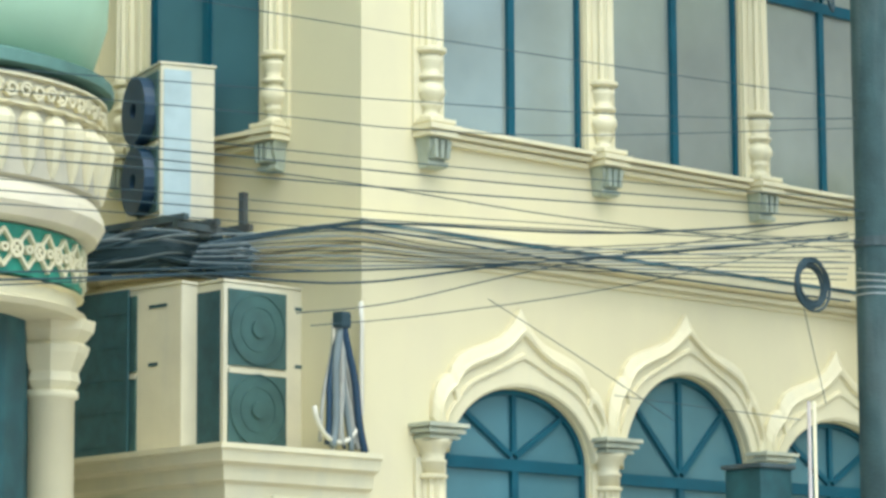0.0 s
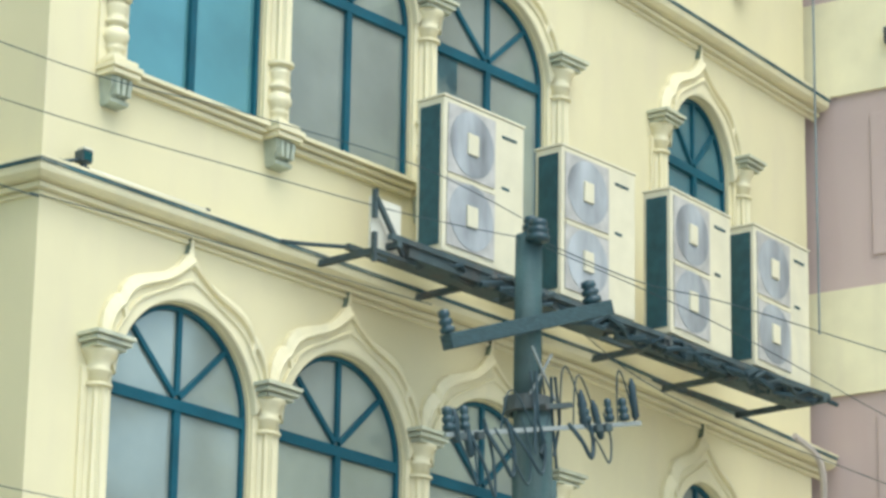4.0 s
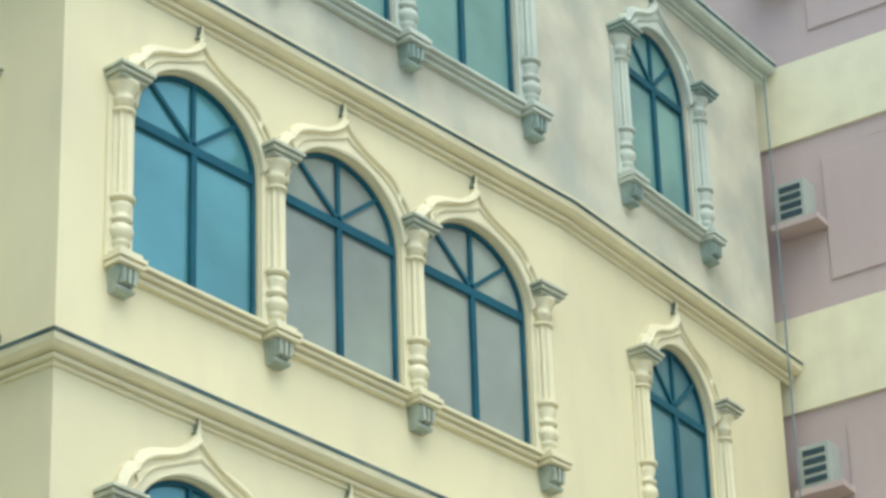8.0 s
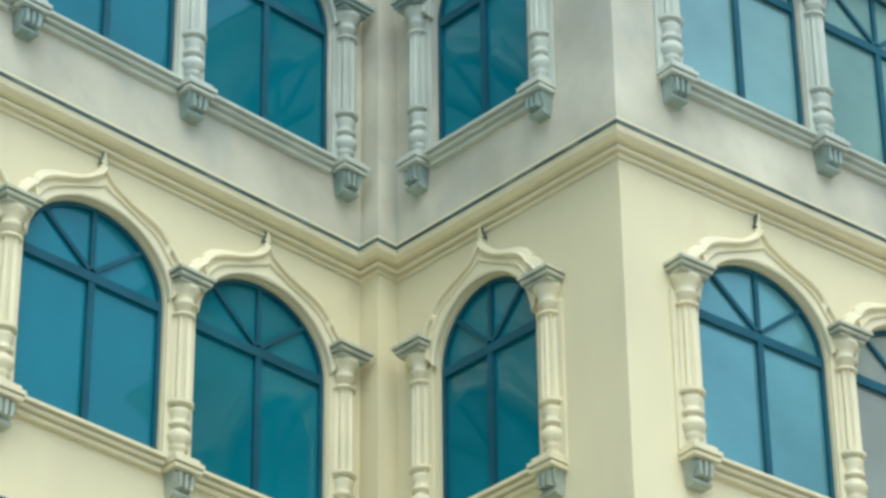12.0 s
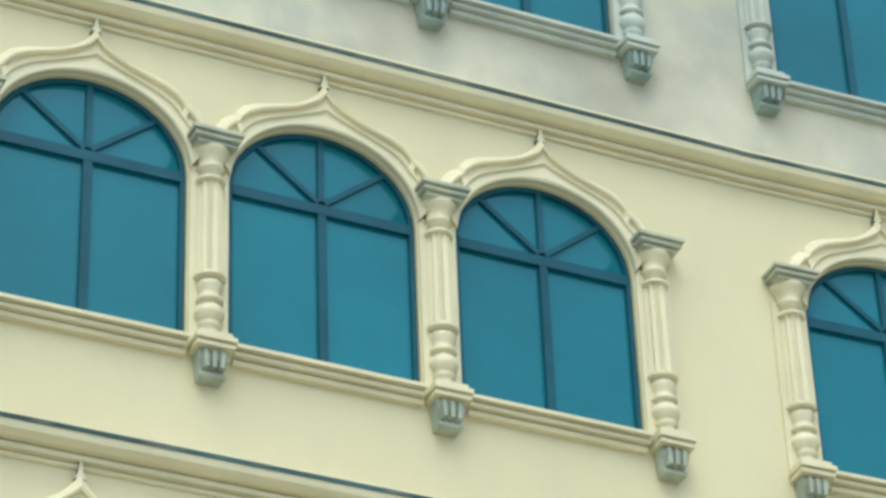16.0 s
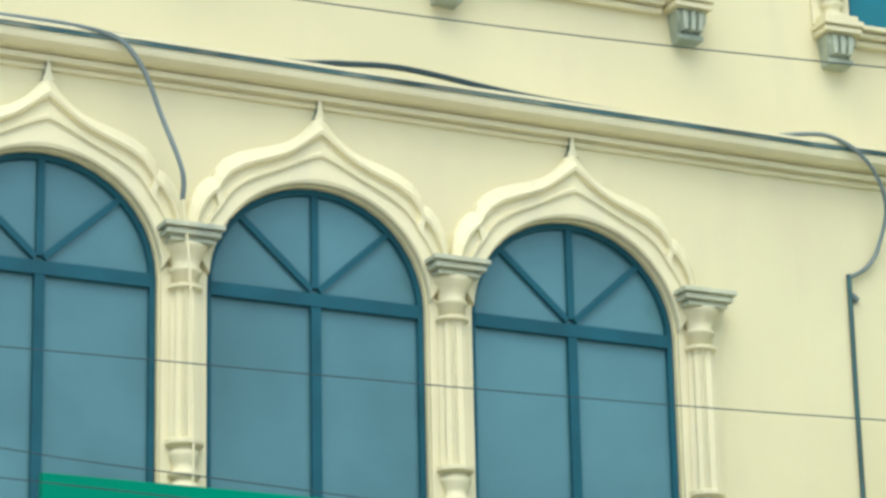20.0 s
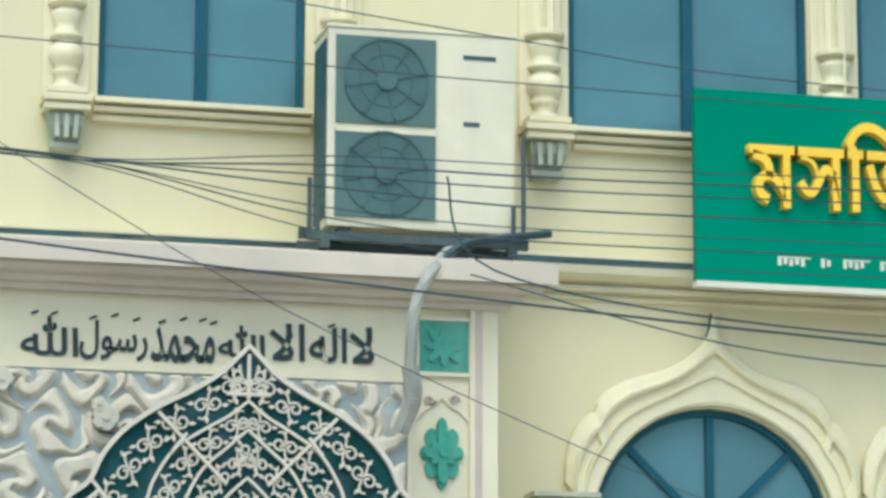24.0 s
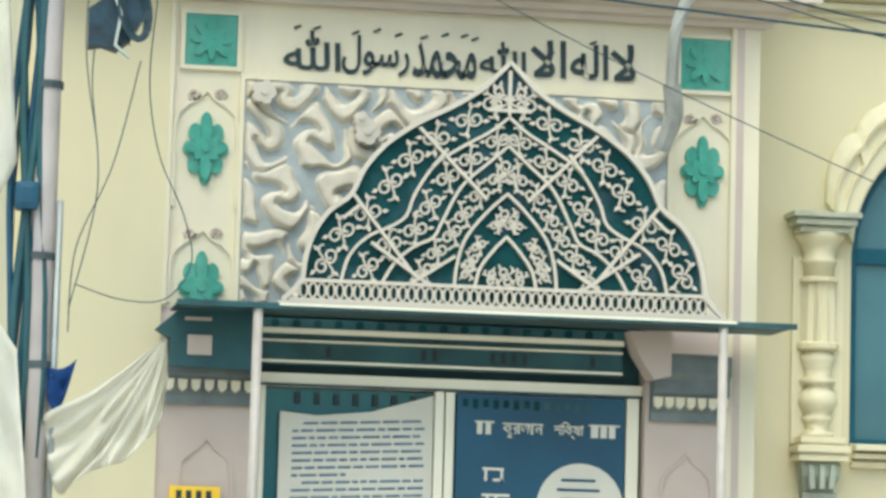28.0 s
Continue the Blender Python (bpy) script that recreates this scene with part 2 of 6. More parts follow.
def wall_bm(s, lv, z0, z1, thick=0.24):
    u0, u1 = SPAN[s]
    quads, edges = [], []
    cur = u0
    for c, h, zt, r in windows_on(s, lv):
        a_, b_ = c - h, c + h
        quads.append([(cur, z0), (a_, z0), (a_, z1), (cur, z1)])
        zs = column_foot(s, lv)[1]
        quads.append([(a_, z0), (b_, z0), (b_, zs), (a_, zs)])
        arc = [(c - h * math.cos(math.pi * i / ARC), zt + r * math.sin(math.pi * i / ARC)) for i in range(ARC + 1)]
        top = [(p[0], z1) for p in arc]
        for i in range(ARC):
            quads.append([arc[i], arc[i + 1], top[i + 1], top[i]])
        loop = [(a_, zs), (a_, zt)] + arc[1:] + [(b_, zs)]
        edges.append(loop)
        cur = b_
    quads.append([(cur, z0), (u1, z0), (u1, z1), (cur, z1)])
    bm = bmesh.new()
    for y in (0.0, thick):
        for q in quads:
            bm.faces.new([bm.verts.new((x, y, z)) for x, z in q])
    for loop in edges:
        n = len(loop)
        for i in range(n):
            (x0, za), (x1, zb) = loop[i], loop[(i + 1) % n]
            bm.faces.new([bm.verts.new(v) for v in ((x0, 0, za), (x1, 0, zb), (x1, thick, zb), (x0, thick, za))])
    for x in (u0, u1):
        bm.faces.new([bm.verts.new(v) for v in ((x, 0, z0), (x, 0, z1), (x, thick, z1), (x, thick, z0))])
    bmesh.ops.remove_doubles(bm, verts=bm.verts, dist=0.0005)
    return bm


FRONTNAME = {"B": "centre", "A": "inner", "S": "return", "R": "wing", "Q": "end"}
BOUND = [0.0, 4.55, 7.82, 11.03, 14.23, 17.5]
for s in SEG:
    for lv in (1, 2, 3, 4, 5):
        w = part(f"wall_{FRONTNAME[s]}_{lv}", wall_bm(s, lv, BOUND[lv - 1], BOUND[lv]), GREYWALL if lv == 5 else CREAM)
        w.matrix_basis = seg_pose(s)
        tagged(w, "bare grey cement wall of the top storey with arched openings" if lv == 5 else "cream painted masonry wall with arched window openings", "wall", kind="structure")

# cornices between the storeys
CORN = [(0.0, -0.135), (0.02, -0.133), (0.03, -0.118), (0.012, -0.114), (0.012, -0.100), (0.055, -0.094), (0.062, -0.070), (0.04, -0.066), (0.04, -0.054), (0.105, -0.048), (0.125, -0.036), (0.145, -0.022), (0.152, 0.0), (0.154, 0.026), (0.144, 0.028), (0.144, 0.046), (0.172, 0.048), (0.172, 0.066), (0.149, 0.072), (0.0, 0.09)]


def half_turn(h0, h1):
    return math.tan(radians(h1 - h0) / 2)


order = ["B", "A", "S", "R", "Q"]
for i, s in enumerate(order):
    m0 = -half_turn(SEG[order[i - 1]][1], SEG[s][1]) if i else 0
    m1 = half_turn(SEG[s][1], SEG[order[i + 1]][1]) if i + 1 < len(order) else 0
    for lv in (2, 3, 4, 5, 6):
        z = LEVEL[lv]
        c = part("cornice", sweep_x([(o, z + dz) for o, dz in CORN], SPAN[s][0], SPAN[s][1] + (0.17 if s == "Q" else 0.0), m0, m1), GREYTRIM if lv == 6 else TRIM)
        c.matrix_basis = seg_pose(s)
        tagged(c, "moulded plaster cornice band between storeys", "cornice", kind="structure")
        # the groove's darkness is put in by colour: a dark strip below the cap
        part("drip_groove", sweep_x([(0.143, z + 0.027), (0.166, z + 0.027), (0.166, z + 0.049), (0.143, z + 0.049)], SPAN[s][0], SPAN[s][1] + (0.17 if s == "Q" else 0.0), m0, m1), BLACKTEAL, c, "dark drip groove")


PIER = seg_pose("A", SPAN["A"][1] - 0.10, 0, 0.10)


def square_stack(rows):
    """A square post of rows (half width, z), centred on the local axis."""
    b = bmesh.new()
    lathe(b, [(w * math.sqrt(2), z) for w, z in rows], 4)
    bmesh.ops.rotate(b, verts=b.verts[:], cent=(0, 0, 0), matrix=Matrix.Rotation(math.pi / 4, 3, "Z"))
    return b


corner = part("corner_pier", square_stack([(0.10, 0.0), (0.10, 14.3)]), CREAM)
corner.matrix_basis = PIER
tagged(corner, "slim square cream pier filling the inner corner", "pier", kind="structure")
part("upper_pier", square_stack([(0.10, 14.3), (0.10, 17.5)]), GREYWALL, corner, "bare grey cement pier")
for lv in (2, 3, 4, 5):
    part("corner_cornice", square_stack([(0.10 + o, LEVEL[lv] + dz) for o, dz in CORN]), TRIM, corner)
    # same dark-coloured strip round the pier
    part("drip_groove", square_stack([(0.243, LEVEL[lv] + 0.027), (0.2665, LEVEL[lv] + 0.0275), (0.2665, LEVEL[lv] + 0.049), (0.243, LEVEL[lv] + 0.0495)]), BLACKTEAL, corner, "dark drip groove")


# ======== arched windows ========
HOOD = [(0.763, 0.24), (0.760, 0.35), (0.742, 0.443), (0.706, 0.52), (0.654, 0.577), (0.616, 0.59), (0.60, 0.638), (0.55, 0.702), (0.468, 0.75),
        (0.37, 0.783), (0.276, 0.81), (0.194, 0.843), (0.122, 0.892), (0.066, 0.949), (0.028, 1.002), (0.0, 1.043)]
HOODSEC = [(0.0, 0.0), (0.0, 0.05), (0.05, 0.058), (0.33, 0.056), (0.36, 0.074), (0.41, 0.076), (0.44, 0.050), (0.63, 0.048), (0.66, 0.078), (0.72, 0.084), (0.78, 0.066), (0.94, 0.046), (1.0, 0.036), (1.0, 0.0)]
SUNK = (6, 7)


def hood_bm(h, r, k, kz=1.0, lift=0.0):
    """An ogee hood above an arch of half width h and rise r, with a beaded groove; k scales its width, kz its height."""
    out = [(u * k, z * (kz + (1 - kz) * (0.35 if j == len(HOOD) - 1 else 0.0)) + lift * min(1.0, max(0.0, (z - 0.3) / 0.3))) for j, (u, z) in enumerate(HOOD)]
    half = []
    n = len(out)
    for i, (u, z) in enumerate(out):
        t = math.radians(4 + 86 * (i / (n - 1)) ** 1.05)
        half.append(((h * math.cos(t), (r + 0.006) * math.sin(t)), (u, z), i in (0, 1, 5)))
    fine = []
    for (a0, b0, c0), (a1, b1, c1) in zip(half, half[1:]):
        fine.append((a0, b0, c0))
        if c0 != c1:
            for f in (0.42, 0.58):
                fine.append((tuple(p + (q - p) * f for p, q in zip(a0, a1)), tuple(p + (q - p) * f for p, q in zip(b0, b1)), c0 if f < 0.5 else c1))
    fine.append(half[-1])
    both = fine + [((-a_[0], a_[1]), (-b_[0], b_[1]), c_) for a_, b_, c_ in fine[-2::-1]]
    bm = bmesh.new()
    rows = []
    for a_, b_, c_ in both:
        rows.append([bm.verts.new((a_[0] + (b_[0] - a_[0]) * f, -(0.073 if c_ and j in SUNK else d), a_[1] + (b_[1] - a_[1]) * f)) for j, (f, d) in enumerate(HOODSEC)])
    for r0, r1 in zip(rows, rows[1:]):
        for j in range(len(HOODSEC) - 1):
            bm.faces.new((r0[j], r0[j + 1], r1[j + 1], r1[j]))
    bm.faces.new(rows[0])
    bm.faces.new(rows[-1][::-1])
    return bm


def bar(x0, z0, x1, z1, w, y0, y1):
    """A straight bar in the plane of a window."""
    d = Vector((x1 - x0, z1 - z0)).normalized()
    n = Vector((-d.y, d.x)) * w / 2
    bm = bmesh.new()
    c = [(x0 + n.x, z0 + n.y), (x1 + n.x, z1 + n.y), (x1 - n.x, z1 - n.y), (x0 - n.x, z0 - n.y)]
    vs = [[bm.verts.new((x, y, z)) for x, z in c] for y in (y0, y1)]
    bm.faces.new(vs[0]), bm.faces.new(vs[1][::-1])
    for i in range(4):
        j = (i + 1) % 4
        bm.faces.new((vs[0][i], vs[0][j], vs[1][j], vs[1][i]))
    return bm


def poly_prism(pts, y0, y1):
    bm = bmesh.new()
    vs = [[bm.verts.new((x, y, z)) for x, z in pts] for y in (y0, y1)]
    bm.faces.new(vs[0]), bm.faces.new(vs[1][::-1])
    n = len(pts)
    for i in range(n):
        j = (i + 1) % n
        bm.faces.new((vs[0][i], vs[0][j], vs[1][j], vs[1][i]))
    return bm


def ring_strip(inner, outer, y0, y1):
    bm = bmesh.new()
    q = [[bm.verts.new((x, y, z)) for x, z in pts] for y in (y0, y1) for pts in (inner, outer)]
    n = len(inner)
    for i in range(n - 1):
        for a_, b_ in ((0, 1), (1, 3), (3, 2), (2, 0)):
            bm.faces.new((q[a_][i], q[a_][i + 1], q[b_][i + 1], q[b_][i]))
    return bm


TIPDARK = mat("dark_green_plaster", (0.13, 0.17, 0.13), rough=0.9, vary=0.3, scale=8)


def arched_window(m, h, zs, trim, label, pane=None, r=0.6, kz=1.0, lift=0.0):
    """Local origin at the middle of the springing line; zs: the sill's height below it (negative)."""
    w = empty("arched_window", m, label, "window", "arched windows of the mosque")
    hh, hz, fw = h - 0.004, r - 0.004, 0.032
    a0 = [math.pi * i / 20 for i in range(21)]
    out = [(hh, zs + 0.004)] + [(hh * math.cos(t), hz * math.sin(t)) for t in a0] + [(-hh, zs + 0.004)]
    hi = hh - fw
    inn = [(hi, zs + 0.004 + fw)] + [(hi * math.cos(t), (hz - fw) * math.sin(t)) for t in a0] + [(-hi, zs + 0.004 + fw)]
    part("frame", ring_strip(inn, out, 0.03, 0.085), FRAME, w)
    part("bottom_rail", box(-hh, hh, 0.032, 0.083, zs + 0.004, zs + 0.004 + fw), FRAME, w)
    part("transom", box(-hi, hi, 0.025, 0.08, -0.045, 0.03), FRAME, w)
    part("mullion", box(-0.028, 0.028, 0.028, 0.08, zs + fw, -0.045), FRAME, w)
    for ang in (45, 90, 135):
        c, s_ = math.cos(radians(ang)), math.sin(radians(ang))
        part("spoke", bar(0.03 * c, 0.03 + 0.03 * s_, hi * c * 1.02, (hz - fw) * s_ * 1.02, 0.036 if ang != 90 else 0.04, 0.034, 0.078), FRAME, w)
    for x0, x1 in ((-hi, -0.028), (0.028, hi)):
        part("pane", box(x0, x1, 0.058, 0.066, zs + fw, -0.045), pane, w)
    for a_, b_ in ((0, 45), (45, 90), (90, 135), (135, 180)):
        arc = [(hi * math.cos(radians(a_ + (b_ - a_) * i / 5)), 0.03 + (hz - fw - 0.03) * math.sin(radians(a_ + (b_ - a_) * i / 5))) for i in range(6)]
        part("fan_pane", poly_prism([(0.0, 0.03)] + arc, 0.058, 0.066), pane, w)
    k = h / 0.60 if h < 0.55 else 1.0
    za = HOOD[-1][1] * (kz + (1 - kz) * 0.35) + lift
    tip = [(0.034, za - 0.05), (0.017, za - 0.01), (0.011, za + 0.03), (0.005, za + 0.07)]
    tip = tip + [(-u, z) for u, z in tip[::-1]]
    if not lift:
        # tip flanks in dark green, front face in the trim colour
        part("hood_tip", poly_prism(tip, -0.044, 0.0), TIPDARK, w, "green-black flanks of the hood tip")
        part("tip_face", poly_prism(tip, -0.048, -0.044), trim, w)
    part("ogee_hood", hood_bm(h + 0.006, r, k, kz, lift), trim, w, "moulded plaster ogee hood")
    return w


def pilaster(m, low, trim, k=1.0):
    """Origin on the wall at springing height; low: the sill below it (negative)."""
    e = empty("pilaster", m, "fluted plaster half column with baluster base and corbel", "pilaster", "window pilasters")
    k *= 0.84
    y = -0.03
    # abacus and corbel take a darker grey-green than the other trim
    dark_trim = DULLTRIM if trim is TRIM else GREYGREENCEM
    part("back_board", box(-0.15 * k, 0.15 * k, -0.022, 0.0, low, 0.06), trim, e)
    bm = box(-0.15 * k, 0.15 * k, -0.15, 0.0, 0.172, 0.19, 0.003)
    add_box(bm, -0.135 * k, 0.135 * k, -0.135, 0.0, 0.19, 0.204)
    add_box(bm, -0.18 * k, 0.18 * k, -0.175, 0.0, 0.204, 0.228, 0.004)
    add_box(bm, -0.165 * k, 0.165 * k, -0.16, 0.0, 0.228, 0.24)
    add_box(bm, -0.20 * k, 0.20 * k, -0.195, 0.0, 0.24, 0.265, 0.004)
    part("abacus", bm, dark_trim, e)
    bm = bmesh.new()
    lathe(bm, [(0.088 * k, -0.04), (0.09 * k, 0.02), (0.108 * k, 0.03), (0.108 * k, 0.045), (0.09 * k, 0.052), (0.098 * k, 0.09), (0.12 * k, 0.125), (0.145 * k, 0.15), (0.15 * k, 0.172)], 14, 0, y)
    part("capital", bm, trim, e, smooth=True)
    bm = bmesh.new()
    lathe(bm, [(0.09 * k, -0.07), (0.114 * k, -0.062), (0.114 * k, -0.045), (0.09 * k, -0.038)], 14, 0, y)
    part("collar", bm, trim, e)
    base = low + 0.46
    bm = bmesh.new()
    lathe(bm, [(0.10 * k, base + 0.03), (0.092 * k, -0.065)], 20, 0, y, flute=0.24)
    part("fluted_shaft", bm, trim, e)
    bm = bmesh.new()
    lathe(bm, [(0.09 * k, base - 0.012), (0.125 * k, base), (0.125 * k, base + 0.022), (0.09 * k, base + 0.032)], 14, 0, y)
    part("ring", bm, trim, e)
    bm = bmesh.new()
    b = low
    lathe(bm, [(0.10 * k, b + 0.03), (0.10 * k, b + 0.055), (0.062 * k, b + 0.062), (0.07 * k, b + 0.10), (0.088 * k, b + 0.115), (0.088 * k, b + 0.13), (0.068 * k, b + 0.138), (0.085 * k, b + 0.155), (0.112 * k, b + 0.19), (0.115 * k, b + 0.215),
               (0.10 * k, b + 0.25), (0.07 * k, b + 0.268), (0.07 * k, b + 0.285), (0.105 * k, b + 0.292), (0.105 * k, b + 0.312), (0.072 * k, b + 0.32), (0.08 * k, b + 0.36), (0.098 * k, b + 0.40), (0.10 * k, b + 0.425), (0.08 * k, b + 0.432), (0.085 * k, base)], 14, 0, y)
    part("baluster", bm, trim, e, smooth=True)
    bm = box(-0.13 * k, 0.13 * k, -0.15, 0.0, b + 0.002, b + 0.03, 0.004)
    add_box(bm, -0.118 * k, 0.118 * k, -0.135, 0.0, b - 0.012, b + 0.002)
    add_box(bm, -0.155 * k, 0.155 * k, -0.18, 0.0, b - 0.045, b - 0.012, 0.005)
    add_box(bm, -0.135 * k, 0.135 * k, -0.15, 0.0, b - 0.058, b - 0.045)
    add_box(bm, -0.145 * k, 0.145 * k, -0.165, 0.0, b - 0.085, b - 0.058, 0.004)
    part("plinth", bm, trim, e)
    bm = bmesh.new()
    pr = [(0.0, -0.085), (0.11, -0.085), (0.125, -0.112), (0.118, -0.155), (0.085, -0.212), (0.075, -0.23), (0.10, -0.237), (0.10, -0.262), (0.07, -0.273), (0.0, -0.273)]
    wd = [0.11, 0.11, 0.115, 0.11, 0.092, 0.088, 0.10, 0.10, 0.085, 0.085]
    l_ = [bm.verts.new((-w_ * k, -o, b + z)) for (o, z), w_ in zip(pr, wd)]
    r_ = [bm.verts.new((w_ * k, -o, b + z)) for (o, z), w_ in zip(pr, wd)]
    n = len(pr)
    for i in range(n):
        j = (i + 1) % n
        bm.faces.new((l_[i], l_[j], r_[j], r_[i]))
    bm.faces.new(l_[::-1]), bm.faces.new(r_)
    dark_trim = GREYGREEN if trim is TRIM else GREYGREENCEM
    cb = part("corbel", bm, dark_trim, e)
    for i in range(3):
        x = (-0.066 + 0.066 * i) * k
        part("leaf", bar(x, b - 0.103, x * 0.85, b - 0.217, 0.03 * k, -0.142, -0.08), dark_trim, cb)
    return e


SILLSEC = [(0.0, -0.105), (0.04, -0.105), (0.05, -0.085), (0.05, -0.078), (0.02, -0.074), (0.02, -0.066), (0.08, -0.062), (0.085, -0.04), (0.035, -0.036), (0.035, -0.028), (0.115, -0.024), (0.115, 0.0), (0.0, 0.012)]
proto = {}
for g, u0, n, lvs in GROUPS:
    p = PITCH if n > 1 else PITCH1
    k = 1.0 if n > 1 else 0.9
    for lv in lvs:
        trim = GREYTRIM if lv == 5 else TRIM
        foot, sill = column_foot(g, lv)
        du = shape(g, n, lv, 0)[0]
        lab = "arched window with teal tinted glass and dark blue frame" if lv < 5 else "arched top-storey window with teal glass under grey cement hood"
        for i in range(n):
            _, h, zs, r, kz, lift = shape(g, n, lv, i)
            m = seg_pose(g, u0 + du + i * p, zs)
            # pane colour by storey and place stands in for what the glass reflects
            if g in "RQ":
                pane = REFLGREY if lv == 1 or (g == "Q" and lv in (3, 4)) else REFLPALE if lv == 5 else REFLTEAL if lv in (3, 4) and i == 0 else REFLGLASS
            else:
                pane = REFLGREY if lv < 3 else GLASS
            toned = pane in (REFLGLASS, REFLTEAL, REFLPALE)
            key = ("w", h, round(sill - zs, 3), lv == 5, pane.name, r, kz, lift)
            if key not in proto:
                proto[key] = arched_window(m, h, sill - zs, trim, lab.replace("teal", "reflection-coloured grey-teal") if toned else lab, pane, r, kz, lift)
            else:
                copy_thing(proto[key], m)
        for i in range(n + 1):
            m = seg_pose(g, u0 + du * 0.74 + (i - 0.5) * p, foot)
            key = ("p", k, round(sill - foot, 3), lv == 5)
            if key not in proto:
                proto[key] = pilaster(m, sill - foot, trim, k)
            else:
                copy_thing(proto[key], m)
        ua = u0 + du - 0.5 * p
        for i in range(n):
            sl = part("window_sill", sweep_x([(o, sill + dz) for o, dz in SILLSEC], ua + i * p + 0.15 * k, ua + (i + 1) * p - 0.15 * k), trim)
            sl.matrix_basis = seg_pose(g)
            tagged(sl, "moulded plaster window sill band", "window sill", kind="structure")

# a sash pushed aside in a third-storey window of the wing; a dark panel fills the gap
sash = part("open_sash", box(-0.60, -0.33, 0.050, 0.056, -0.75, -0.05), BLACKTEAL)
sash.matrix_basis = seg_pose("R", 1.315 + 2 * PITCH, SPRING[3])
tagged(sash, "dark gap of a sash pushed aside in an arched window", "window", kind="structure")

# ======== ground, roof slab, dark rooms behind the glass ========
gm = bmesh.new()
gm.faces.new([gm.verts.new(v) for v in ((-400, -400, 0), (400, -400, 0), (400, 400, 0), (-400, 400, 0))])
tagged(part("ground", gm, ASPH), "pale dusty concrete street and yard ground", "ground", kind="structure")


# unseen roof slab and plain closing walls behind the fronts, added against light leaks
plan_pts = [seg_pose("B", SPAN["B"][0]).translation, seg_pose("B", 9.39).translation, seg_pose("A", 14.743).translation, seg_pose("R", 0).translation, seg_pose("Q", 0).translation, seg_pose("Q", 3.65).translation]
rb = bmesh.new()
ring = [(p.x, p.y + 0.1) for p in plan_pts] + [(23.73, 27.0), (0.3, 27.0)]
vs = [[rb.verts.new((x, y, z)) for x, y in ring] for z in (17.5, 17.62)]
rb.faces.new(vs[0][::-1]), rb.faces.new(vs[1])
for i in range(len(ring)):
    j = (i + 1) % len(ring)
    rb.faces.new((vs[0][i], vs[0][j], vs[1][j], vs[1][i]))
tagged(part("roof", rb, GREYWALL), "unseen grey roof slab added to close the block to light", "roof", kind="structure")
for nm, b in (("wall_left_end", (0.3, 0.54, 15.02, 27.0, 0, 17.5)), ("wall_right_end", (23.49, 23.73, 11.65, 27.0, 0, 17.5)), ("wall_back", (0.54, 23.49, 26.76, 27.0, 0, 17.5))):
    tagged(part(nm, box(*b), CREAM), "unseen plain closing wall added behind the fronts", "wall", kind="structure")

# ======== air conditioners ========
ACWHITE = mat("ac_casing_white", (0.64, 0.60, 0.42), rough=0.45, vary=0.06, scale=5, stain=(0.45, 0.45, 0.38), stain_amt=0.3)
ACGRILLE = mat("ac_fan_guard_grey", (0.075, 0.14, 0.125), rough=0.6, vary=0.1)
# shade behind the guard is put into this flat disc colour
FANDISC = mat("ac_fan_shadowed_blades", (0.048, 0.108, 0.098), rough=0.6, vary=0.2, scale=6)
PALEGUARD = mat("ac_pale_guard", (0.42, 0.41, 0.37), rough=0.5, vary=0.22, scale=7)
# streaky darker tone holds the shadows around the badge
PALEDISC = mat("ac_pale_fan", (0.29, 0.31, 0.31), rough=0.5, vary=0.5, scale=4, stretch=(1, 1, 0.3))
ACDARK = mat("ac_coil_fins", (0.02, 0.07, 0.08), rough=0.6, vary=0.25, scale=12)
STEEL = mat("rusted_dark_steel", (0.05, 0.075, 0.075), rough=0.7, vary=0.3, scale=8, bump=0.3, stain=(0.12, 0.07, 0.04), stain_amt=0.4)


GREYCABLE = mat("grey_cable_sheath", (0.16, 0.2, 0.2), rough=0.6, vary=0.2)
INKBLUE = mat("dark_blue_fan_and_gap_shade", (0.012, 0.045, 0.085), rough=0.5, vary=0.2)
PIPEPALE = mat("pale_blue_grey_panel", (0.40, 0.50, 0.50), rough=0.5, vary=0.12, scale=5)


def smooth_pts(pts, n=8):
    out = []
    for i in range(len(pts) - 1):
        p0, p1, p2, p3 = (pts[max(i - 1, 0)], pts[i], pts[i + 1], pts[min(i + 2, len(pts) - 1)])
        for k in range(n):
            t = k / n
            out.append(tuple(0.5 * ((2 * b) + (c - a_) * t + (2 * a_ - 5 * b + 4 * c - d) * t * t + (3 * b - a_ - 3 * c + d) * t ** 3) for a_, b, c, d in zip(p0, p1, p2, p3)))
    return out + [tuple(pts[-1])]


def disc_ring(cx, cz, r0, r1, y0, y1, seg=20):
    bm = bmesh.new()
    q = [[bm.verts.new((cx + r * math.cos(2 * math.pi * i / seg), y, cz + r * math.sin(2 * math.pi * i / seg))) for i in range(seg)] for r, y in ((r0, y0), (r1, y0), (r1, y1), (r0, y1))]
    for i in range(seg):
        j = (i + 1) % seg
        for k in range(4):
            l_ = (k + 1) % 4
            bm.faces.new((q[k][i], q[k][j], q[l_][j], q[l_][i]))
    return bm


def disc(cx, cz, r, y0, y1, seg=16):
    return poly_prism([(cx + r * math.cos(2 * math.pi * i / seg), cz + r * math.sin(2 * math.pi * i / seg)) for i in range(seg)], y0, y1)


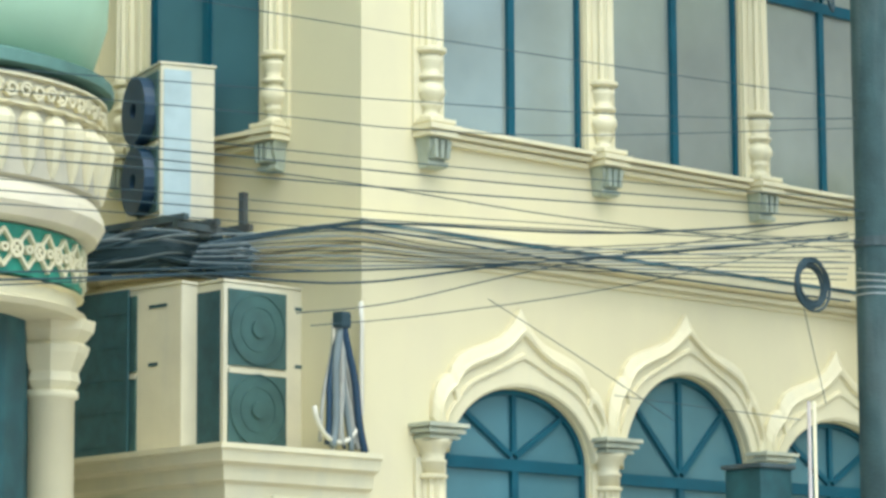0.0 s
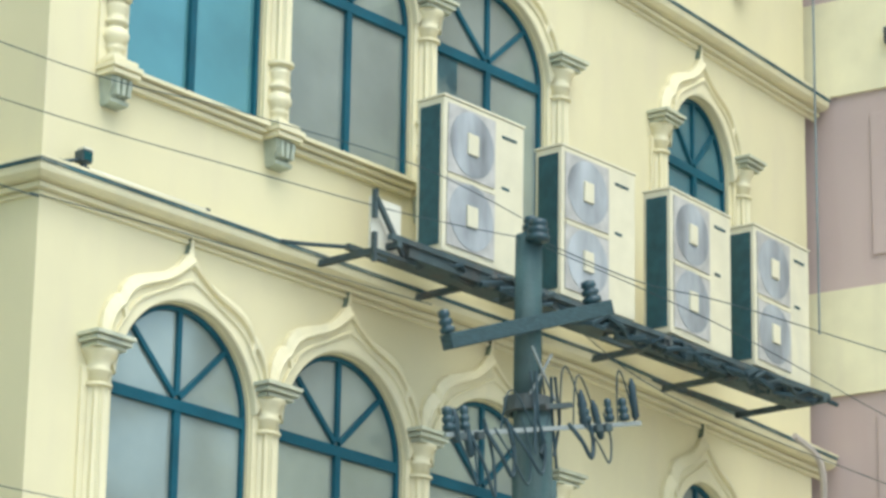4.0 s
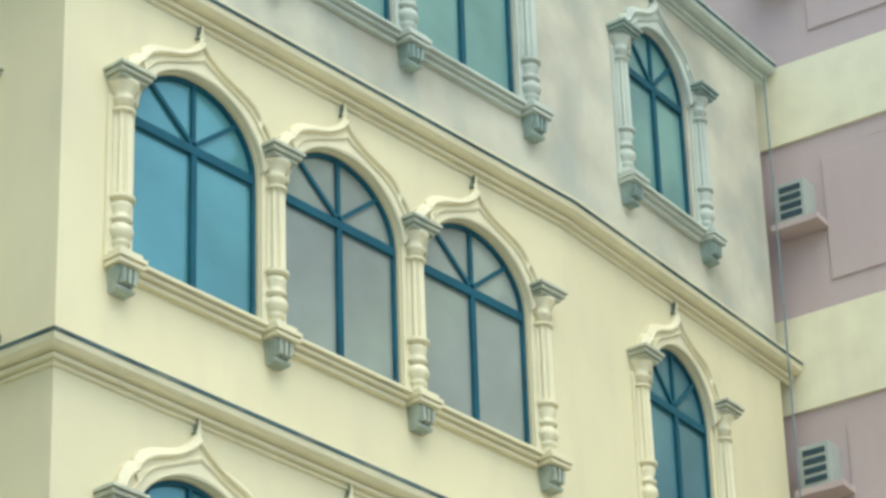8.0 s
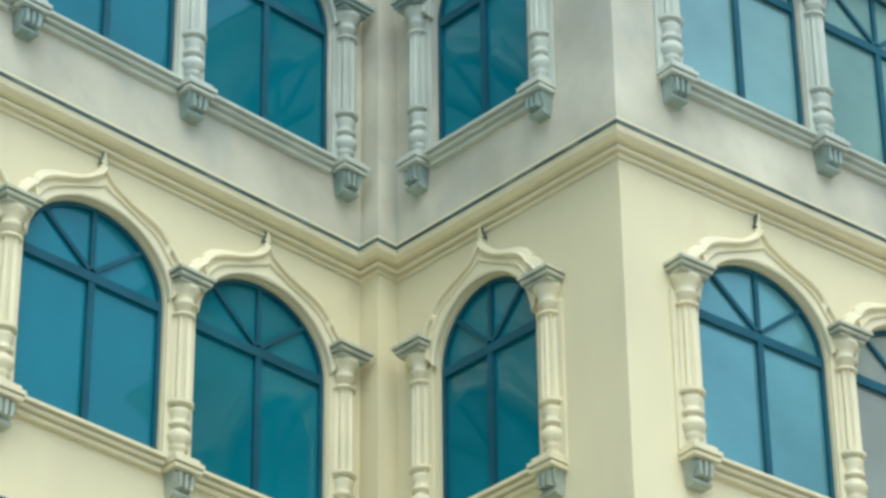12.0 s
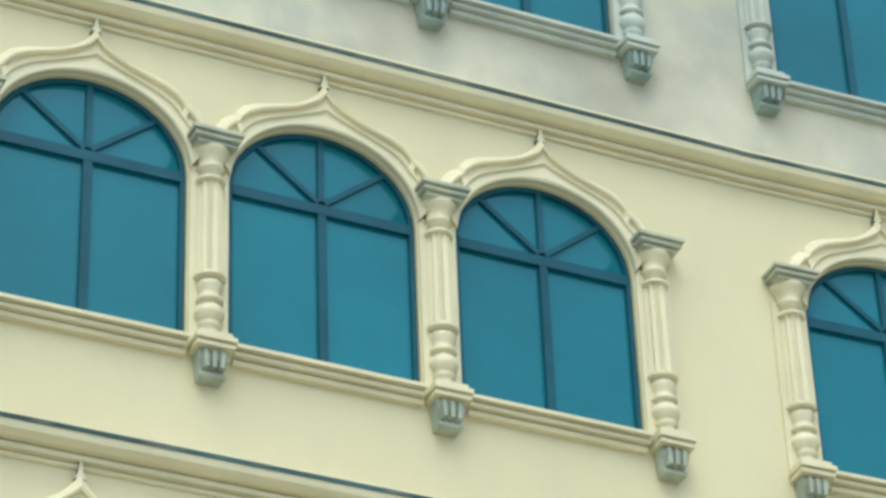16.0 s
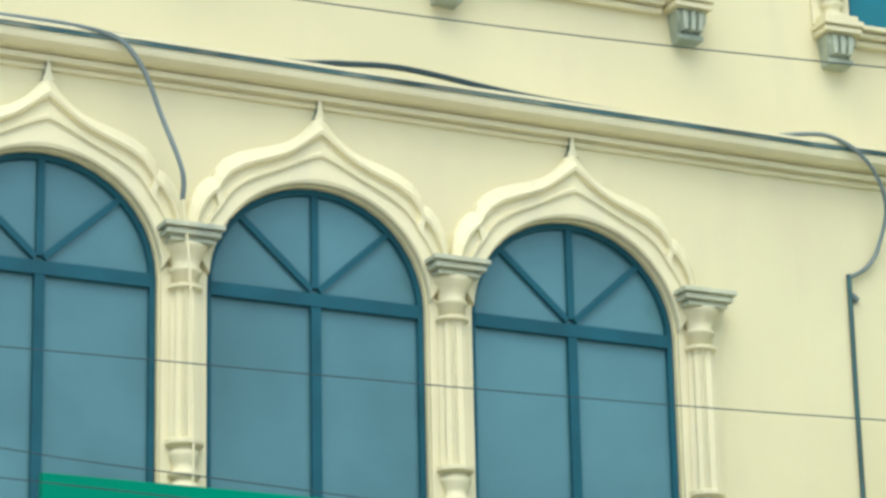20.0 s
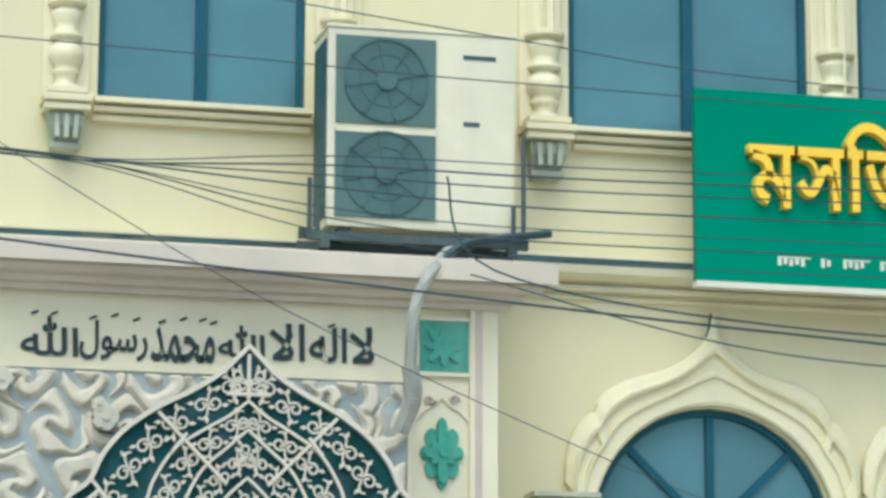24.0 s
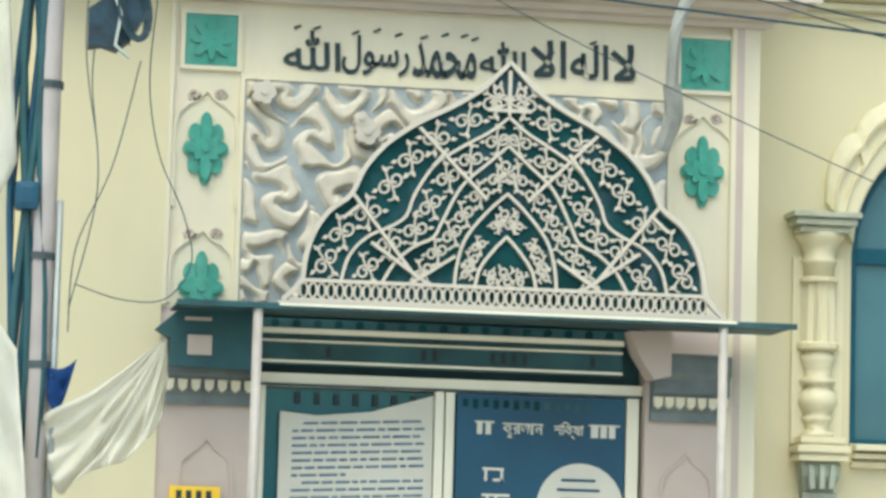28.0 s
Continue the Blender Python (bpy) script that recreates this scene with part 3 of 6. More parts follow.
def ac_unit(m, w, h, d, label, pale=False, shade=ACGRILLE, flip=False, coil=ACDARK, guard=0.58):
    """A two-fan outdoor unit; origin at the lower left corner of its front, front toward -y."""
    e = empty("ac_outdoor_unit", m, label, "air conditioner", "outdoor units")
    part("casing", box(0, w, 0.0, d, 0.03, h, 0.012), ACWHITE, e)
    part("top_cover", box(-0.008, w + 0.008, -0.008, d + 0.008, h, h + 0.018, 0.006), ACWHITE, e)
    part("side_coil", box(-0.006, 0.0, 0.03, d - 0.03, 0.08, h - 0.05), coil, e, "finned coil side")
    fw = w * guard
    gm_ = PALEGUARD if pale else (ACGRILLE if shade is ACWHITE else FANDISC)
    for i in range(2):
        cz = 0.03 + (h - 0.03) * (0.27 + 0.47 * i)
        cx = w - w * 0.04 - fw / 2 if flip else w * 0.04 + fw / 2
        hh = (h - 0.1) * 0.238
        g = part("fan_guard", box(cx - fw / 2, cx + fw / 2, -0.012, 0.0, cz - hh, cz + hh), PALEGUARD if pale else shade, e, "grey square fan guard")
        R = min(fw / 2, hh) * 0.98
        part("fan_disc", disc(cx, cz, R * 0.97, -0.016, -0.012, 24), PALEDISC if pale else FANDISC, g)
        if not pale:
            part("guard_ring", disc_ring(cx, cz, R * 0.94, R * 0.99, -0.022, -0.016), gm_, g)
            part("guard_ring", disc_ring(cx, cz, R * 0.6, R * 0.63, -0.020, -0.016), gm_, g)
        if pale:
            part("badge", box(cx - 0.055, cx + 0.055, -0.032, -0.016, cz - 0.075, cz + 0.075, 0.006), ACWHITE, g, "white square hub badge")
        else:
            part("hub", disc(cx, cz, R * 0.24, -0.03, -0.016, 12), gm_, g)
        for k in range(0 if pale or shade is FANDISC else 8):
            t = math.pi * k / 4 + 0.2
            part("guard_spoke", bar(cx + R * 0.24 * math.cos(t), cz + R * 0.24 * math.sin(t), cx + R * math.cos(t), cz + R * math.sin(t), 0.008, -0.022, -0.016), gm_, g)
    part("guard_divider", box(cx - fw / 2, cx + fw / 2, -0.016, 0.0, h * 0.5 - 0.012, h * 0.5 + 0.012), ACWHITE, e)
    for z in (0.88, 0.55):
        part("slot", box(w * (0.12 if flip else 0.72), w * (0.12 if flip else 0.72) + (0.16 if z > 0.8 else 0.08), -0.004, 0.0, h * z, h * z + 0.02), ACDARK, e)
    for x in (0.06, w - 0.12):
        part("foot", box(x, x + 0.06, 0.02, d - 0.02, 0.0, 0.03), STEEL, e)
    return e


def bracket_tray(m, w, d, drop, label, legs=2):
    """A steel angle platform on wall brackets; origin at the left of its front edge, top at z 0."""
    e = empty("steel_bracket", m, label, "bracket", "outdoor unit brackets")
    for y in (0.0, d * 0.45, d - 0.05):
        part("angle_bar", box(0, w, y, y + 0.04, -0.045, -0.005), STEEL, e)
    for i in range(legs):
        x = 0.06 + (w - 0.16) * i / max(1, legs - 1)
        part("arm", box(x, x + 0.045, 0.0, d + 0.001, -0.085, -0.045), STEEL, e)
        part("upright", box(x, x + 0.045, d - 0.04, d, -0.085, drop), STEEL, e)
    return e


def on(s, u, out, z, turn=0.0):
    return seg_pose(s, u, z, out) @ pose(0, 0, 0, 0, 0, turn)


# unit beside the window over the entrance
ac_unit(on("B", 2.90, 0.50, 4.705), 0.92, 1.0, 0.34, "white air conditioner unit with two dark grey fan guards", guard=0.53)
bracket_tray(on("B", 2.80, 0.56, 4.70), 1.07, 0.56, 0.12, "dark steel wall bracket under an air conditioner")
# units on the wing
u2_ = ac_unit(on("R", 4.88, 0.80, 4.98), 0.44, 0.72, 0.26, "dark-fronted air conditioner unit behind the concrete pole", shade=FANDISC)
part("front_grille", box(0.06, 0.432, -0.05, -0.035, 0.06, 0.70, 0.006), ACDARK, u2_, "dark meshed front grille")
for i in range(7):
    part("grille_bar", box(0.06, 0.432, -0.053, -0.05, 0.10 + 0.08 * i, 0.106 + 0.08 * i), ACDARK, u2_)
bracket_tray(on("R", 4.66, 0.85, 4.60), 1.29, 0.85, 0.45, "rusted steel wall bracket under an air conditioner")
uq_ = ac_unit(on("Q", 1.53, 0.85, 4.60), 0.9, 1.0, 0.34, "white air conditioner unit with dark fans and slotted side", shade=ACWHITE, coil=ACWHITE)
for i in range(15):
    for j in range(4):
        part("side_slot", box(-0.010, -0.006, 0.05 + 0.06 * j, 0.095 + 0.06 * j, 0.12 + 0.053 * i, 0.155 + 0.053 * i), ACDARK, uq_)
bracket_tray(on("Q", 1.38, 0.88, 4.595), 1.3, 0.88, 0.45, "dark steel wall bracket under an air conditioner")
for p, h in ((on("R", 2.93, 0.80, 8.01), 0.87), (on("R", 4.23, 0.80, 8.01), 0.87), (pose(19.94, 10.67, 8.01, 0, 0, -3.5), 0.87), (pose(21.03, 10.53, 8.01, 0, 0, -3.5), 0.85)):
    ac_unit(p, h, 1.14, 0.24, "tall white two-fan air conditioner unit on the ledge platform", pale=True)
bracket_tray(on("R", 2.35, 0.86, 8.008), 5.2, 0.84, 0.0, "long rusted steel platform carrying four air conditioner units", 6)

plat = empty("cable_heap", on("R", 2.5, 0.84, 7.90), "heap of black cables and boards on the unit platform", "cable heap")
for i in range(4):
    part("board", box(0.05 + 1.25 * i, 1.15 + 1.25 * i, 0.0 + 0.03 * (i % 2), 0.20 + 0.05 * (i % 2), -0.01 + 0.012 * (i % 3), 0.095), STEEL, plat)
rn = random.Random(21)
for i in range(44):
    x = 0.05 + 4.5 * rn.random()
    pts = [(x + 0.16 * k + rn.uniform(-0.05, 0.05), -0.04 + 0.16 * rn.random(), -0.03 + 0.12 * rn.random()) for k in range(6)]
    part("cable", tube(pts, 0.013 + 0.012 * rn.random(), 5), DARK if i % 3 else STEEL, plat)

# ======== porch ledge in the inner corner, its units and pipes ========
lb = box(0, 1.05, 0, 2.6, 2.9, 3.14)
ledge = part("porch_ledge", lb, CREAM)
ledge.matrix_basis = seg_pose("R", -1.25, 0, 0.24)
tagged(ledge, "cream concrete porch ledge with moulded edge at the inner corner", "ledge")
LEDGE = [(0.0, -0.30), (0.03, -0.30), (0.04, -0.22), (0.08, -0.20), (0.09, -0.12), (0.14, -0.10), (0.15, -0.04), (0.17, -0.03), (0.17, 0.0), (0.0, 0.0)]
part("front_moulding", sweep_x([(o, 3.29 + z) for o, z in LEDGE], 0, 1.05, -1, 0), TRIM, ledge)
mo = part("side_moulding", sweep_x([(o, 3.29 + z) for o, z in LEDGE], 0, 2.6, 0, 1), TRIM, ledge)
mo.matrix_basis = pose(0, 2.6, 0, 0, 0, -90)
part("top_slab", box(0.0, 1.05, 0.0, 2.6, 3.14, 3.29), CREAM, ledge)
part("post", box(0.1, 0.4, 0.1, 0.4, 0.0, 2.9), CREAM, ledge)
part("bracket_block", box(0.3, 0.62, -0.06, 0.0, 2.95, 3.02, 0.01), TRIM, ledge)
ac_unit(on("R", -0.66, -0.5, 3.295), 0.78, 1.07, 0.33, "two-fan air conditioner unit standing on the porch ledge", shade=FANDISC)
u1_ = ac_unit(pose(13.99, 14.12, 3.295, 0, 0, -93), 1.02, 1.07, 0.31, "air conditioner unit with dark front standing on the porch ledge", shade=FANDISC)
part("front_grille", box(0.0, 0.60, -0.05, -0.035, 0.03, 1.07, 0.006), ACDARK, u1_, "dark meshed front grille")
for i in range(5):
    part("grille_bar", box(0.0, 0.60, -0.053, -0.05, 0.12 + 0.2 * i, 0.126 + 0.2 * i), ACDARK, u1_)
u3_ = ac_unit(pose(14.41, 14.04, 4.80, 0, 0, -116), 0.62, 1.0, 0.36, "white air conditioner unit with two jutting dark fans on the wall", flip=True)
for z in (0.29, 0.74):
    part("fan_shroud", disc_ring(0.37, z, 0.05, 0.215, -0.09, -0.012, 22), INKBLUE, u3_, "dark jutting fan shroud")
part("side_panel", box(0.62, 0.626, 0.02, 0.20, 0.05, 0.97), PIPEPALE, u3_, "pale blue-grey side panel")
bracket_tray(pose(13.95, 14.05, 4.79, 0, 0, -93), 1.0, 0.6, 0.2, "dark steel wall bracket under the corner unit")
heap = empty("cable_heap", pose(14.02, 13.62, 4.52, 0, 0, -58), "heap of black cables bunched under the wall unit", "cable heap")
rn = random.Random(31)
for i in range(70):
    z0 = 0.24 * rn.random()
    x0 = -0.5 + 0.3 * rn.random()
    y0 = rn.uniform(-0.12, 0.12)
    pts = [(x0 + 0.17 * k, y0 + 0.02 * math.sin(k + i), z0 + 0.035 * math.sin(0.7 * k + 0.4 * i) - 0.02 * abs(k - 3)) for k in range(7)]
    part("cable", tube(smooth_pts(pts, 4), 0.006 + 0.006 * rn.random(), 5), DARK if i % 4 else GREYCABLE, heap)
# added lump, no cable: keeps light from showing through the bunch
core = bmesh.new()
lathe(core, [(0.02, -0.46), (0.10, -0.40), (0.12, -0.1), (0.13, 0.15), (0.09, 0.40), (0.02, 0.55)], 10)
part("dark_core", core, DARK, heap, "added black lump darkening the middle of the bunch", True).matrix_basis = pose(0.0, 0.0, 0.10, 0, 90, 0)
PIPEMAT = mat("wrapped_pipe_insulation", (0.33, 0.335, 0.285), rough=0.8, vary=0.2, scale=8)
bundle = empty("pipe_bundle", Matrix(), "bundle of wrapped refrigerant pipes hanging by the wing corner", "pipe")
for i in range(12):
    spread = -0.13 + 0.030 * i
    px = seg_pose("R", -0.23, 0, 0.02 + 0.015 * (i % 3)).translation
    pts = [(px.x + 0.008 * (i - 6) * 0.4 + spread * (k / 8) ** 1.2 + 0.015 * math.sin(k * 0.9 + i), px.y - 0.01 * (i % 4), 4.12 - k * (0.74 + 0.015 * (i % 4)) / 8) for k in range(9)]
    # dark pipes among the pale ones put the shade of the gaps into colour
    part("pipe", tube(smooth_pts(pts, 3), 0.012 + 0.006 * (i % 3), 7), (PIPEMAT, INKBLUE, GREYCABLE, PIPEMAT, WHITE)[i % 5], bundle, smooth=True)
px = seg_pose("R", -0.20, 0, 0.06).translation
pts = [(px.x + 0.22 * math.sin(t) - 0.05, px.y, 3.62 - 0.24 * math.cos(t) + (0.3 * t if t > 1.4 else 0)) for t in [-1.4 + 0.25 * k for k in range(14)]]
part("white_hose", tube(pts, 0.016, 7), WHITE, bundle, smooth=True)
part("clip", box(px.x - 0.07, px.x + 0.02, px.y - 0.05, px.y + 0.03, 4.06, 4.16, 0.02), DARK, bundle)

# ======== signboard ========
def text_obj(name, body, size, m, material, parent, depth=0.01, bold=0.0):
    c = bpy.data.curves.new(name, "FONT")
    c.body, c.size, c.extrude, c.offset, c.align_x = body, size, depth, bold, "LEFT"
    c.resolution_u = 2
    tmp = bpy.data.objects.new(name, c)
    scene.collection.objects.link(tmp)
    dg = bpy.context.evaluated_depsgraph_get()
    me = bpy.data.meshes.new_from_object(tmp.evaluated_get(dg))
    bpy.data.objects.remove(tmp)
    me.materials.clear()
    me.materials.append(material)
    ob = new(name, me)
    ob.parent = parent
    ob.matrix_basis = m
    return ob


def fit_text(name, body, x0, x1, z0, z1, y, material, parent, depth=0.01, bold=0.0):
    """Flat lettering that fills a width and height in the plane y."""
    ob = text_obj(name, body, 1.0, Matrix(), material, parent, depth, bold)
    co = [v.co for v in ob.data.vertices]
    a0, a1 = min(c.x for c in co), max(c.x for c in co)
    b0, b1 = min(c.y for c in co), max(c.y for c in co)
    sx, sz = (x1 - x0) / (a1 - a0), (z1 - z0) / (b1 - b0)
    for v in ob.data.vertices:
        x, z_, d = x0 + (v.co.x - a0) * sx, z0 + (v.co.y - b0) * sz, v.co.z
        v.co = (x, y - d, z_)
    return ob


sign = empty("signboard", seg_pose("B", 4.77, 4.59, 0.36), "green signboard with raised yellow letters under the windows", "sign")
part("board", box(0, 3.5, 0.0, 0.05, 0.0, 0.97, 0.004), GREEN, sign)
part("lower_edge", box(0, 3.5, -0.006, 0.06, -0.03, 0.0), WHITE, sign, "pale aluminium lower edge")
for x in (0.4, 1.75, 3.1):
    part("strut", box(x, x + 0.03, 0.05, 0.36, 0.15, 0.18), STEEL, sign)
fit_text("lettering", "\u09ae\u09b8\u09bf\u099c\u09a6\u09c1\u09a4", 0.26, 1.72, 0.24, 0.83, -0.03, YELLOW, sign, 0.03, 0.012)
fit_text("lettering", "\u09a4\u09be\u0995\u0993\u09df\u09be", 1.875, 3.215, 0.28, 0.78, -0.03, YELLOW, sign, 0.03, 0.012)
x = 0.42
for i, w in enumerate((0.17, 0.06, 0.14, 0.20, 0.06, 0.16, 0.26, 0.06, 0.15, 0.26, 0.24)):
    k = 0
    while x + 0.03 * k < x + w - 0.02 and k < 40:
        if 0.03 * k >= w - 0.01:
            break
        part("address_bar", box(x + 0.03 * k, x + 0.03 * k + 0.019, -0.004, 0.0, 0.095 + 0.008 * (k % 2), 0.14 - 0.006 * (k % 3)), WHITE, sign)
        k += 1
    if w > 0.06:
        part("address_bar", box(x, x + w, -0.0045, 0.0, 0.134, 0.141), WHITE, sign)
    x += w + 0.055

# ======== the entrance: portal block, tiles, carved panel, lettering, canopy ========
GX, GY = 0.0, 14.5
PORTAL = mat("portal_ivory_plaster", (0.70, 0.645, 0.45), rough=0.7, vary=0.06, scale=2, bump=0.08, stain=(0.55, 0.48, 0.42), stain_amt=0.3)
BANDPAINT = mat("warm_grey_band_paint", (0.555, 0.49, 0.385), rough=0.75, vary=0.1, scale=2, stain=(0.45, 0.42, 0.36), stain_amt=0.5)
SHADECAP = mat("canopy_shaded_capital_stone", (0.15, 0.18, 0.17), rough=0.8, vary=0.3, scale=6, bump=0.2)
MAUVE = mat("portal_mauve_paint", (0.52, 0.435, 0.355), rough=0.75, vary=0.08, scale=3)
TILE = mat("green_glazed_tile", (0.055, 0.295, 0.205), rough=0.35, vary=0.15, scale=20, stain=(0.25, 0.5, 0.38), stain_amt=0.4)
CARVE = mat("carved_pale_stone", (0.66, 0.60, 0.455), rough=0.8, vary=0.15, scale=9, bump=0.2, blot=(2.2, 2.2, 2.2), stain=(0.42, 0.45, 0.43), stain_amt=0.4)
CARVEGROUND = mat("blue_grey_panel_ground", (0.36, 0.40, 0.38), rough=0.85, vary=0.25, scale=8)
GRILLE = mat("dark_green_grille_board", (0.006, 0.046, 0.046), rough=0.7, vary=0.4, scale=5, spec=0.15, blot=(2.5, 2.5, 2.5), stain=(0.07, 0.13, 0.16), stain_amt=0.6)
LACE = mat("white_fretwork", (0.58, 0.535, 0.42), rough=0.6, vary=0.05)
INK = mat("black_letter_paint", (0.01, 0.03, 0.03), rough=0.6)
TEALDK = mat("dark_teal_timber_and_shade", (0.02, 0.08, 0.085), rough=0.6, vary=0.3, scale=6)
PALEPOST = mat("dull_steel_post", (0.46, 0.42, 0.35), rough=0.6, metal=0.0, vary=0.15, scale=6)
ALU = mat("pale_aluminium", (0.84, 0.80, 0.60), rough=0.4, metal=0.1, vary=0.06)
BLUE = mat("blue_vinyl_banner", (0.006, 0.062, 0.105), rough=0.5, vary=0.25, scale=2)
PAPER = mat("printed_paper", (0.62, 0.60, 0.48), rough=0.8, vary=0.06)
CLOTH = mat("white_plastic_sheet", (0.86, 0.84, 0.70), rough=0.5, vary=0.06, scale=6)


def ribbon(pts, w, y0, y1):
    """A flat strip of width w along points of the plane."""
    P = [Vector(p) for p in pts]
    a_, b_ = [], []
    for i, p in enumerate(P):
        d = (P[min(i + 1, len(P) - 1)] - P[max(i - 1, 0)]).normalized()
        n = Vector((-d.y, d.x)) * w / 2
        a_.append(tuple(p + n)), b_.append(tuple(p - n))
    bm = ring_strip(a_, b_, y0, y1)
    return bm


def join_into(bm, other):
    me = bpy.data.meshes.new("tmp")
    other.to_mesh(me)
    other.free()
    bm.from_mesh(me)
    bpy.data.meshes.remove(me)


def curl(cx, cz, r, ang, flip=1, n=12, turns=1.35):
    pts = []
    for i in range(n):
        t = i / (n - 1)
        a_ = ang + flip * 2 * math.pi * turns * t
        rr = r * (1 - 0.72 * t)
        pts.append((cx + rr * math.cos(a_), cz + rr * math.sin(a_)))
    return pts


RIBS = [
    [(0.985, 0.0), (0.975, 0.10), (0.94, 0.22), (0.87, 0.33), (0.785, 0.395), (0.755, 0.43), (0.70, 0.55), (0.60, 0.67), (0.45, 0.78), (0.28, 0.87), (0.14, 0.96), (0.06, 1.04), (0.0, 1.10)],
    [(0.80, 0.0), (0.765, 0.12), (0.68, 0.215), (0.56, 0.275), (0.49, 0.33), (0.455, 0.43), (0.36, 0.58), (0.22, 0.68), (0.10, 0.75), (0.0, 0.83)],
    [(0.60, 0.0), (0.54, 0.10), (0.45, 0.18), (0.36, 0.225), (0.32, 0.30), (0.227, 0.48), (0.10, 0.60), (0.0, 0.69)],
    [(0.25, 0.0), (0.24, 0.10), (0.20, 0.23), (0.10, 0.36), (0.0, 0.455)],
    [(0.15, 0.0), (0.125, 0.09), (0.06, 0.18), (0.0, 0.245)]]
FK, FZ = 0.925, 0.095


def fan_rib(i, w, y, parent, n=44):
    h = resample(smooth_pts(RIBS[i], 5), n)
    c = [(-u * FK, FZ + z * FK) for u, z in h] + [(u * FK, FZ + z * FK) for u, z in h[-2::-1]]
    return part("arch_rib", ribbon(c, w, y, 0.0), LACE, parent)


def resample(pts, n):
    ln = [0.0]
    for p, q in zip(pts, pts[1:]):
        ln.append(ln[-1] + math.hypot(q[0] - p[0], q[1] - p[1]))
    out, j = [], 0
    for i in range(n):
        d = ln[-1] * i / (n - 1)
        while j < len(pts) - 2 and ln[j + 1] < d:
            j += 1
        f = (d - ln[j]) / (ln[j + 1] - ln[j])
        out.append((pts[j][0] + (pts[j + 1][0] - pts[j][0]) * f, pts[j][1] + (pts[j + 1][1] - pts[j][1]) * f))
    return out


def arabesque(x, z, r, ang, side, y):
    """An S of two facing curls with leaf tips, in one cut piece."""
    c, s_ = math.cos(ang), math.sin(ang)

    def P(u, v):
        return (side * (x + r * (u * c - v * s_)), z + r * (u * s_ + v * c))
    bm = bmesh.new()
    for sg in (-1, 1):
        pts = [P(0.0, 0.0)]
        for k in range(16):
            t = k / 15
            a_ = math.pi * (1.25 - 2.55 * t)
            rr = 0.56 * (1 - 0.66 * t)
            pts.append(P(sg * (0.44 + rr * math.cos(a_)), sg * (0.16 + 0.92 * rr * math.sin(a_))))
        join_into(bm, ribbon(pts, 0.0095, y - 0.0008 * (1 + sg), 0.0))
        join_into(bm, ribbon([P(sg * 0.10, sg * -0.20), P(sg * 0.45, sg * -0.62), P(sg * 0.85, sg * -0.70), P(sg * 1.05, sg * -0.45)], 0.0085, y - 0.0021 - 0.0007 * sg, 0.0))
        for u, v, a_ in ((0.98, 0.62, 0.5), (0.62, -0.86, -1.2)):
            e0, e1 = math.cos(a_), math.sin(a_)
            join_into(bm, poly_prism([P(sg * (u - 0.26 * e0), sg * (v - 0.26 * e1)), P(sg * (u - 0.15 * e1), sg * (v + 0.15 * e0)), P(sg * (u + 0.30 * e0), sg * (v + 0.30 * e1)), P(sg * (u + 0.15 * e1), sg * (v - 0.15 * e0))], y - 0.0042 - 0.0004 * sg, 0.0))
    return bm


